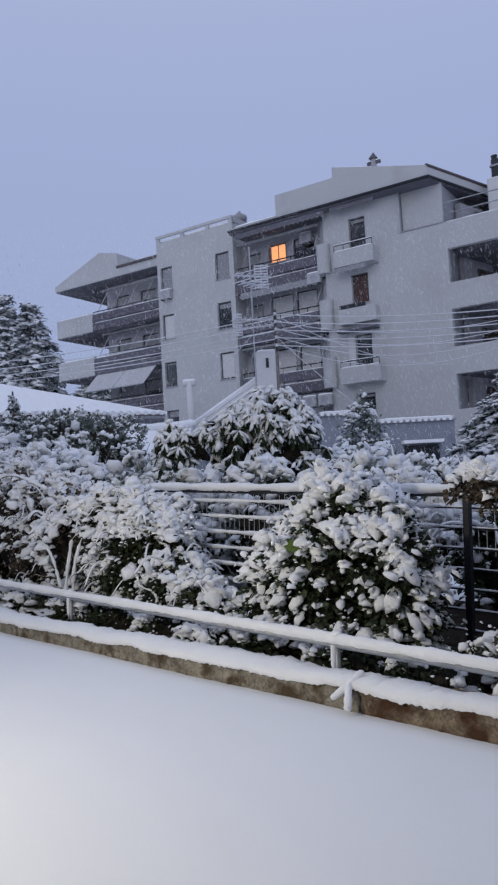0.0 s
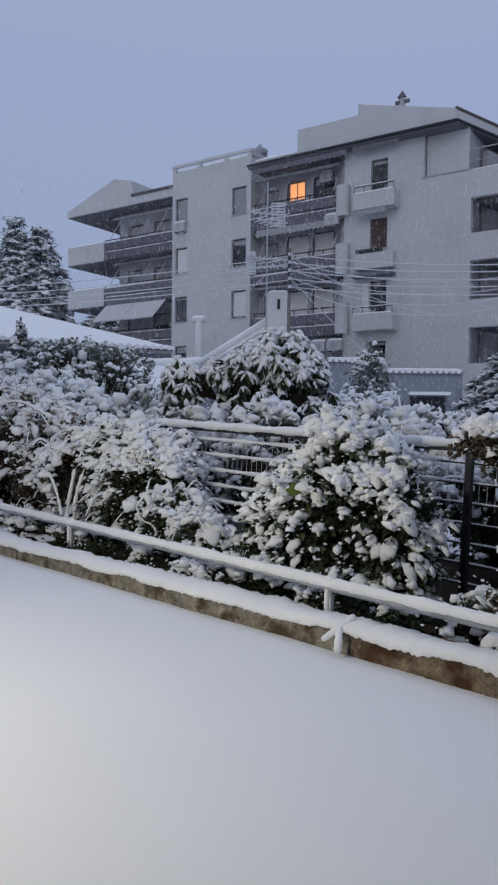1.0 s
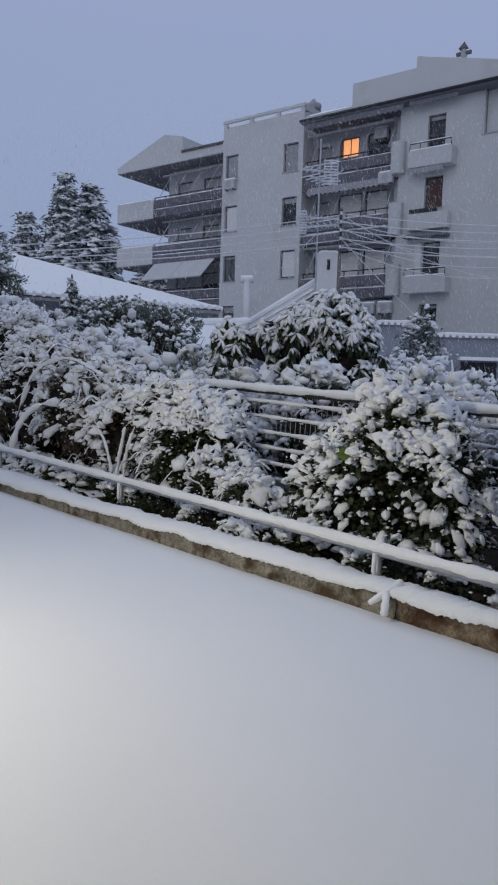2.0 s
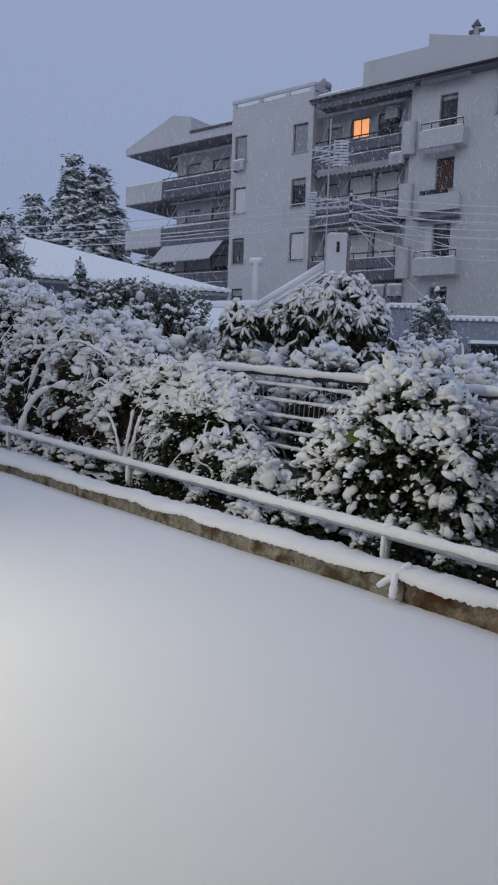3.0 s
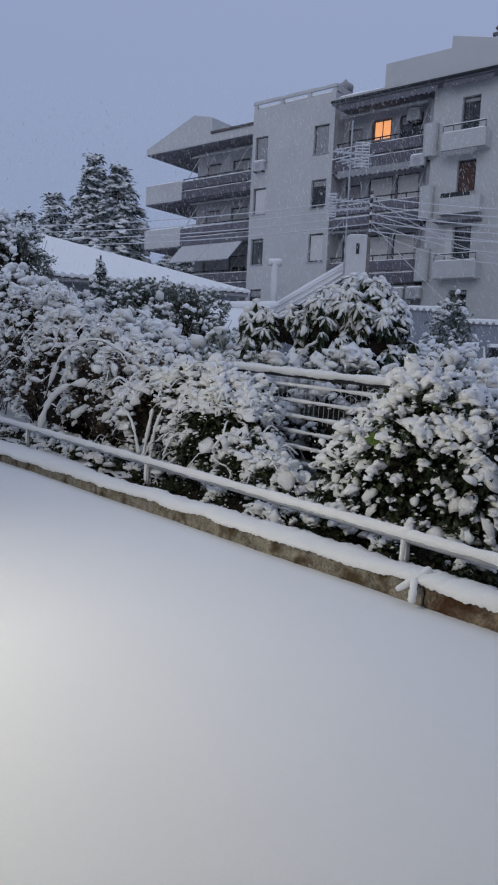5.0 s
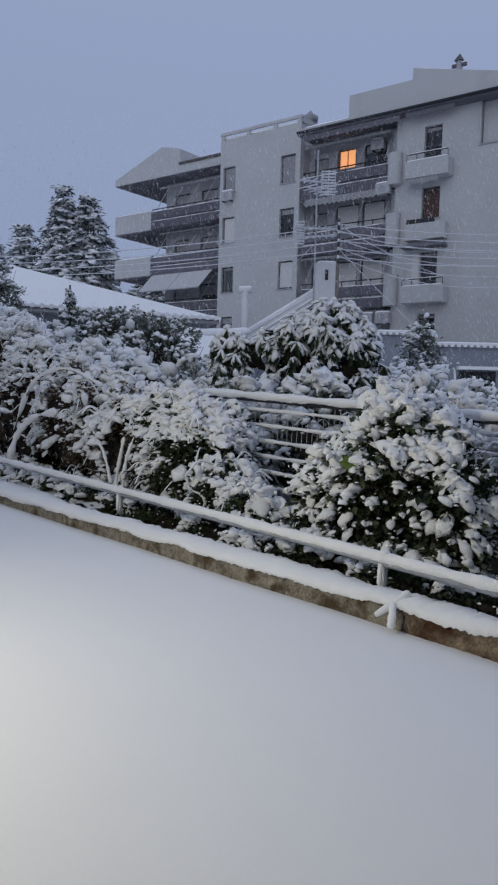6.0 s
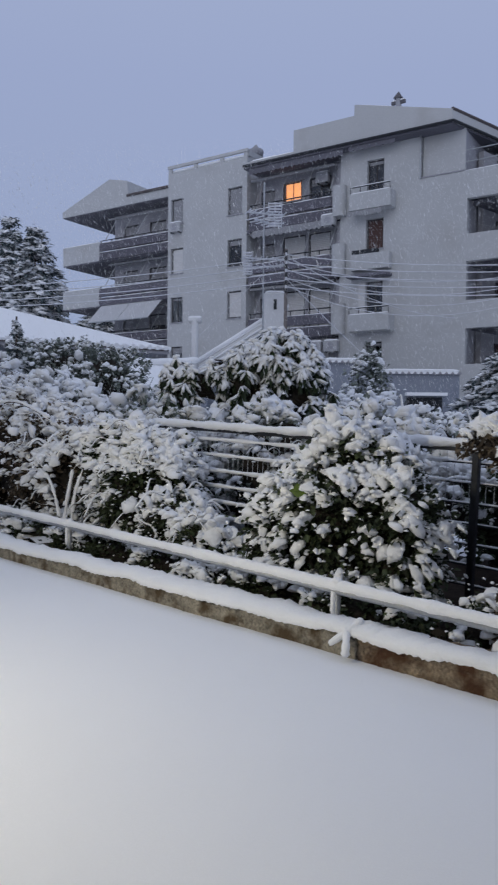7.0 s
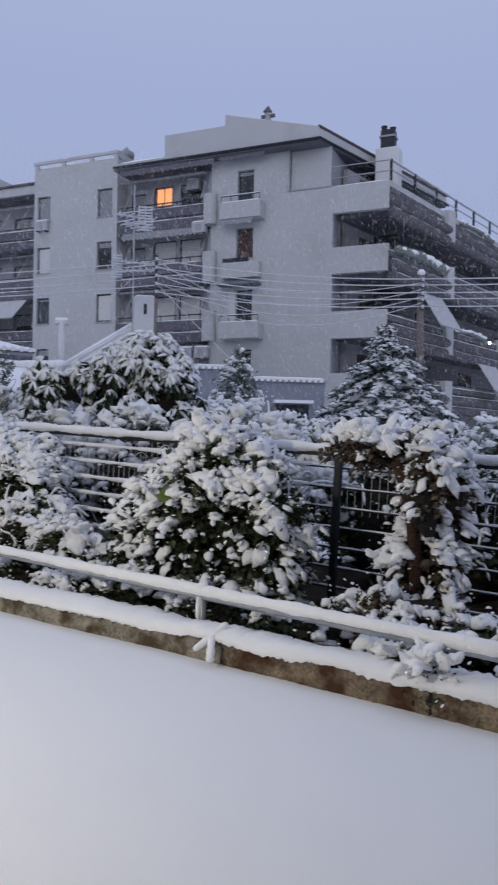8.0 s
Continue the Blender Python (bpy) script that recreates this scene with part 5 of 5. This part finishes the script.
def loquat(x, y, label, clusters):
    """A loquat: a short trunk, limbs, and rosettes of long drooping leaves, each with its load of snow."""
    root = thing("loquat_tree", pose(x, y, 0), label, "tree")
    limbs = Geo().tube([(0, 0, 0), (0.05, 0, 0.8), (0, 0, 1.6)], 0.07, 8, 0.05)
    lp, ld, ls = [], [], []
    for cx, cz, rx, rz, n in clusters:
        for _ in range(n):
            t, u = random.random() * 6.283, rnd(-0.75, 1.0)
            r = math.sqrt(max(0.05, 1 - u * u)) * rnd(0.75, 1.05)
            tip = Vector((cx + rx * r * math.cos(t), rx * 0.9 * r * math.sin(t), cz + rz * u * rnd(0.8, 1.05)))
            start = Vector((cx * 0.5, 0, cz - 0.5 * rz))
            limbs.tube([start, start.lerp(tip, 0.5) + Vector((0, 0, 0.1)), tip], 0.022, 5, 0.008)
            m = random.randrange(9, 14)
            for k in range(m):
                a = 6.283 * (k + random.random() * 0.7) / m
                out = Vector((math.cos(a), math.sin(a), rnd(-2.6, -0.2)))
                lp.append(tip)
                ld.append(out)
                ls.append(rnd(0.12, 0.21))
    part("branching", limbs, TWIG_CORE_DARK, root, smooth=True)
    # Dark lumps stand for the shade between the leaves.
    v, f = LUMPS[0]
    joined("shade_core", [(np.array(v) * [rx * 0.62, rx * 0.55, rz * 0.6] + [cx, 0.0, cz - 0.12], f) for cx, cz, rx, rz, _ in clusters], TWIG_CORE_DARK, root)
    lp, ld, ls = np.array(lp), np.array(ld), np.array(ls)
    turns = frames_of(ld)
    joined("foliage", [scatter([LEAF], lp, turns, np.stack([ls * 1.05, ls * 0.42, ls * 0.8], -1)), scatter([LEAF], lp - [0, 0, 0.06], frames_of(ld + [0, 0, -0.7]), np.stack([ls, ls * 0.42, ls * 0.8], -1))], LEAF_LOQUAT, root, smooth=False)
    on = rng.random(len(lp)) < np.clip(0.6 + 1.0 * (lp[:, 2] - 2.0), 0.1, 0.96)
    tips = np.unique(lp, axis=0)
    high = tips[:, 2] > 2.0 + rng.normal(0, 0.15, len(tips))
    at = lp + unit(ld) * ls[:, None] * 0.55 + [0, 0, 0.012]
    joined("snow_load", [scatter(LUMPS_FAR, at[on], turns[on], np.stack([ls * 0.55, ls * 0.15, ls * 0.12], -1)[on]), scatter(LUMPS_FAR, tips[high] + [0, 0, 0.03], frames_of(rng.normal(size=(high.sum(), 3)) * [1, 1, 0.3]), rng.uniform(0.03, 0.06, (high.sum(), 1)) * [1.2, 1.0, 0.6])], SNOW, root, "finger-like pads of snow along the leaves")
    return root


bush("garden_tree", "bushy garden tree whitened by snow at the hedge's end", [(-8.75, 19.5, 3.75, 1.05, 0.95, 1.15), (-8.8, 19.4, 2.3, 1.2, 1.0, 1.6)], 800, 0.14, LEAF_GREY, 0.1, 11.0, 0.36, fine=0.3, lumps=PADS_FAR)
conifer("young_conifer", "slim young conifer dusted with snow behind the hedge", -5.5, 17.2, 0, 3.85, 0.5, 16, 5, 0.14)
loquat(-0.1, 10.6, "loquat tree with long drooping leaves loaded with snow", [(0.42, 2.31, 0.5, 0.46, 100), (0.62, 1.98, 0.5, 0.55, 80), (0.1, 1.95, 0.5, 0.55, 72), (0.0, 2.32, 0.36, 0.24, 24), (-0.95, 1.98, 0.26, 0.36, 34), (-0.35, 2.2, 0.28, 0.2, 20)])

bush("garden_shrub", "low garden shrub bent along the fence under snow", [(-0.9, 10.0, 0.75, 0.75, 0.5, 0.8), (0.3, 9.4, 0.8, 0.75, 0.5, 0.76), (1.4, 8.7, 0.8, 0.7, 0.5, 0.72), (2.5, 8.2, 0.6, 0.7, 0.5, 0.68)], 1100, 0.13, LEAF_GREY, 0.07, 6.0, 0.78, twigs=120, fine=0.5, lumps=PADS_FAR)
bush("garden_shrub", "sprawling garden shrub buried in snow", [(-2.2, 12.5, 0.8, 0.9, 0.6, 0.75), (-3.4, 13.2, 0.9, 0.9, 0.7, 0.85)], 900, 0.11, LEAF_GREY, 0.07, 4.0, 0.6, twigs=50, fine=0.3, lumps=PADS_FAR)
lean_to = thing("lean_to", pose(-4.6, 19.5, 0), "small lean-to with a smooth snow-covered roof", "shed")
part("wall", Geo().box(0.1, 2.6, 0.15, 2.0, 0, 2.2), HOUSE_WALL, lean_to)
part("roof", Geo().add([(0, 0, 2.25), (2.75, 0, 2.25), (2.75, 2.1, 3.0), (0, 2.1, 3.0), (0, 0, 2.4), (2.75, 0, 2.4), (2.75, 2.1, 3.15), (0, 2.1, 3.15)], [(3, 2, 1, 0), (4, 5, 6, 7), (0, 1, 5, 4), (1, 2, 6, 5), (2, 3, 7, 6), (3, 0, 4, 7)]), SNOW, lean_to)
part("ridge_snow", snow_bar(bend([(-0.1, 2.1, 3.1), (0.8, 2.1, 3.28), (1.6, 2.1, 3.22), (2.9, 2.1, 3.3)]), 0.12, 0.35, 8, 0.9, 0.15), SNOW, lean_to, smooth=True)

bush("bare_garden_shrub", "thin garden shrub with small snow-covered twigs", [(2.2, 15.5, 1.3, 0.5, 0.5, 1.6), (1.8, 15.2, 0.8, 0.6, 0.6, 1.0), (2.75, 15.3, 0.7, 0.5, 0.5, 0.9)], 600, 0.09, LEAF_GREY, 0.08, 6.0, 0.34, stems=40, core=0.25, fine=0.4, lumps=PADS_FAR)
bush("garden_shrub", "rounded garden shrub under snow", [(1.7, 13.5, 0.9, 0.9, 0.8, 1.0), (2.9, 13.2, 0.75, 0.9, 0.7, 0.85)], 650, 0.13, LEAF_GREY, 0.08, 4.0, 0.55, fine=0.3, lumps=PADS_FAR)
bush("garden_shrub", "wide garden shrub under snow", [(5.6, 14.0, 0.6, 1.2, 0.9, 0.9), (7.2, 13.6, 0.7, 1.2, 0.9, 0.9), (8.9, 15, 0.9, 1.3, 1.0, 1.2)], 800, 0.14, LEAF_GREY, 0.1, 4.0, 0.55, fine=0.3, lumps=PADS_FAR)
conifer("spruce_tree", "young spruce with snow on every bough", 7.65, 22.0, 0, 4.8, 2.8, 27, 13, 0.2)
conifer("cedar_tree", "tall dark cedar laden with snow", -19.3, 57, 0, 17.25, 3.3, 26, 11, 0.66, "tall cedars behind the cottage", taper=0.7)
conifer("cedar_tree", "broad dark cedar laden with snow", -17.5, 57.5, 0, 16.6, 4.2, 25, 12, 0.66, "tall cedars behind the cottage", taper=0.62)
conifer("cedar_tree", "lower cedar laden with snow beside taller ones", -13.2, 60, 0, 11.0, 4.6, 20, 9, 0.6, "tall cedars behind the cottage", taper=0.6)
conifer("distant_tree", "distant pine whitened by snow", -33.5, 85, 0, 20.6, 3.6, 20, 7, 1.0, "distant pines", taper=0.5)
conifer("distant_tree", "distant pine whitened by snow", -29.6, 84, 0, 20.4, 3.8, 20, 7, 1.0, "distant pines", taper=0.5)
conifer("distant_tree", "distant pine whitened by snow", -38.5, 88, 0, 19.0, 4.8, 20, 7, 1.0, "distant pines", taper=0.5)

# arched stems bent over by snow, at the end of the thicket
for k, pts in enumerate((((-10.93, 4.28, 0.05), (-10.9, 4.32, 0.45), (-10.78, 4.4, 0.8), (-10.45, 4.5, 1.03), (-9.95, 4.6, 1.12)),
                         ((-8.05, 4.45, 0.35), (-8.25, 4.45, 0.7), (-8.6, 4.5, 0.85), (-9.1, 4.6, 0.8)),
                         ((-7.75, 4.42, 0.1), (-7.72, 4.45, 0.6), (-7.6, 4.5, 0.95)),
                         ((-7.95, 4.42, 0.1), (-7.9, 4.45, 0.5), (-7.85, 4.5, 0.9)),
                         ((-11.5, 4.6, 0.8), (-10.8, 4.6, 1.5), (-9.9, 4.7, 1.72), (-9.0, 4.8, 1.5)))):
    st = thing("bent_stem", KERB, "bent bramble stem sheathed in snow", "branch", "bent stems in the thicket")
    pts = bend(pts)
    part("cane", Geo().tube(pts, 0.012, 6, 0.006), BARK, st)
    part("snow_sheath", snow_bar([Vector(p) + Vector((0, 0, 0.02)) for p in pts], 0.038 if k == 0 else 0.024, 1.0, 7, 1.0, 0.025), SNOW, st, smooth=True)

# a knotted twig that hangs over the kerb by the post, and sprigs farther on
for a, label in ((-3.33, "twig tied at the post, coated in snow"),):
    tw = thing("hanging_twig", KERB @ pose(a, 4.15, 0), label, "twig")
    for k, pts in enumerate((((0.02, -0.1, 0.22), (0.0, -0.2, 0.17), (-0.04, -0.26, 0.12), (-0.08, -0.3, 0.08)), ((-0.02, -0.2, 0.17), (0.04, -0.28, 0.1), (0.05, -0.3, 0.03)))):
        part("sprig", snow_bar(bend(pts, 4), 0.031, 0.7, 9, 1.0, 0.012), SNOW, tw, smooth=True)
    part("stem", Geo().tube(bend([(0.1, 0.0, 0.15), (0.06, -0.07, 0.18), (0.0, -0.15, 0.18), (-0.01, -0.2, 0.15)], 5), 0.014, 6), BARK, tw)
    part("curled_leaf", snow_bar(bend([(0.1, 0.0, 0.17), (0.06, -0.06, 0.2), (0.01, -0.14, 0.2)], 5), 0.022, 0.5, 8, 0.7, 0.015), SNOW, tw, smooth=True)

# ---- the unseen house behind: added walls and slabs that block sky, and the lamp ----
sky_block_wall = tagged(part("wall_sky_block_behind", Geo().box(-16, 14, -3.3, -3.0, 0, 9), PLASTER, None), "plain unseen house wall added to block sky", "wall", kind="structure")
sky_block_wall.matrix_basis = KERB
# Added slab, canopies and wing keep sky light off the near snow.
sky_block_slab = tagged(part("ceiling_sky_block", Geo().box(-16, 14, -2.995, 1.0, 2.95, 3.15), PLASTER, None), "plain unseen slab added overhead to block sky", "ceiling", kind="structure")
sky_block_slab.matrix_basis = KERB
sky_block_near = tagged(part("ceiling_sky_block_near", Geo().box(-1.35, 0.397, 1.003, 1.7, 2.97, 3.12), PLASTER, None), "plain unseen slab added on the right to block sky", "ceiling", kind="structure")
sky_block_near.matrix_basis = KERB
sky_block_side = tagged(part("ceiling_sky_block_side", Geo().box(-0.7, 0.397, 1.703, 2.8, 2.97, 3.12), PLASTER, None), "plain unseen slab added along the right to block sky", "ceiling", kind="structure")
sky_block_side.matrix_basis = KERB
sky_block_right = tagged(part("wall_sky_block_right", Geo().box(0.4, 0.7, -2.995, 3.6, 0, 2.945).box(0.4, 0.7, 1.003, 3.6, 2.945, 9), PLASTER, None), "plain unseen wall added on the right to block sky", "wall", kind="structure")
sky_block_right.matrix_basis = KERB
lamp = thing("ceiling_lamp", pose(-3.3, 2.95, 2.95), "small unseen ceiling lamp under the added slab lighting the yard", "lamp")
part("mount", Geo().tube([(0, 0, -0.05), (0, 0, 0.0)], 0.07, 12), METAL_DARK, lamp)
part("stem", Geo().tube([(0, 0, -0.09), (0, 0, -0.05)], 0.012, 6), METAL_DARK, lamp)

# ---- snow in the air between the yard and the block ----
# Flake count is raised so they also veil the distance like haze.
count = 190000
depth = (9.0 ** 3 + (54.0 ** 3 - 9.0 ** 3) * rng.random(count) ** 1.25) ** (1 / 3)
flakes = np.stack([rng.uniform(-0.5, 0.75, count) * depth, depth, rng.uniform(-0.02, 0.4, count) * depth + 0.6], -1)
wind = np.array([0.3, 0.05, -1.0]) + rng.normal(0, 0.16, (count, 3))
length = rng.uniform(0.02, 0.055, count)
thin = rng.uniform(0.0013, 0.0034, count)
GRAIN = (np.array([(1, 0, 0), (0.1, 1, 0.2), (-1, 0, 0), (-0.1, -1, -0.2)], float), np.array([(0, 1, 2), (0, 2, 3)]))
fv, ff = scatter([GRAIN], flakes, frames_of(wind, rng.uniform(0, 3.1, count)), np.stack([length, thin, thin], -1))
falling = tagged(new("falling_snow", mesh_of("falling_snow", fv, ff, SNOW)), "fine snowflakes falling through the air", "snowflakes", kind="stuff")
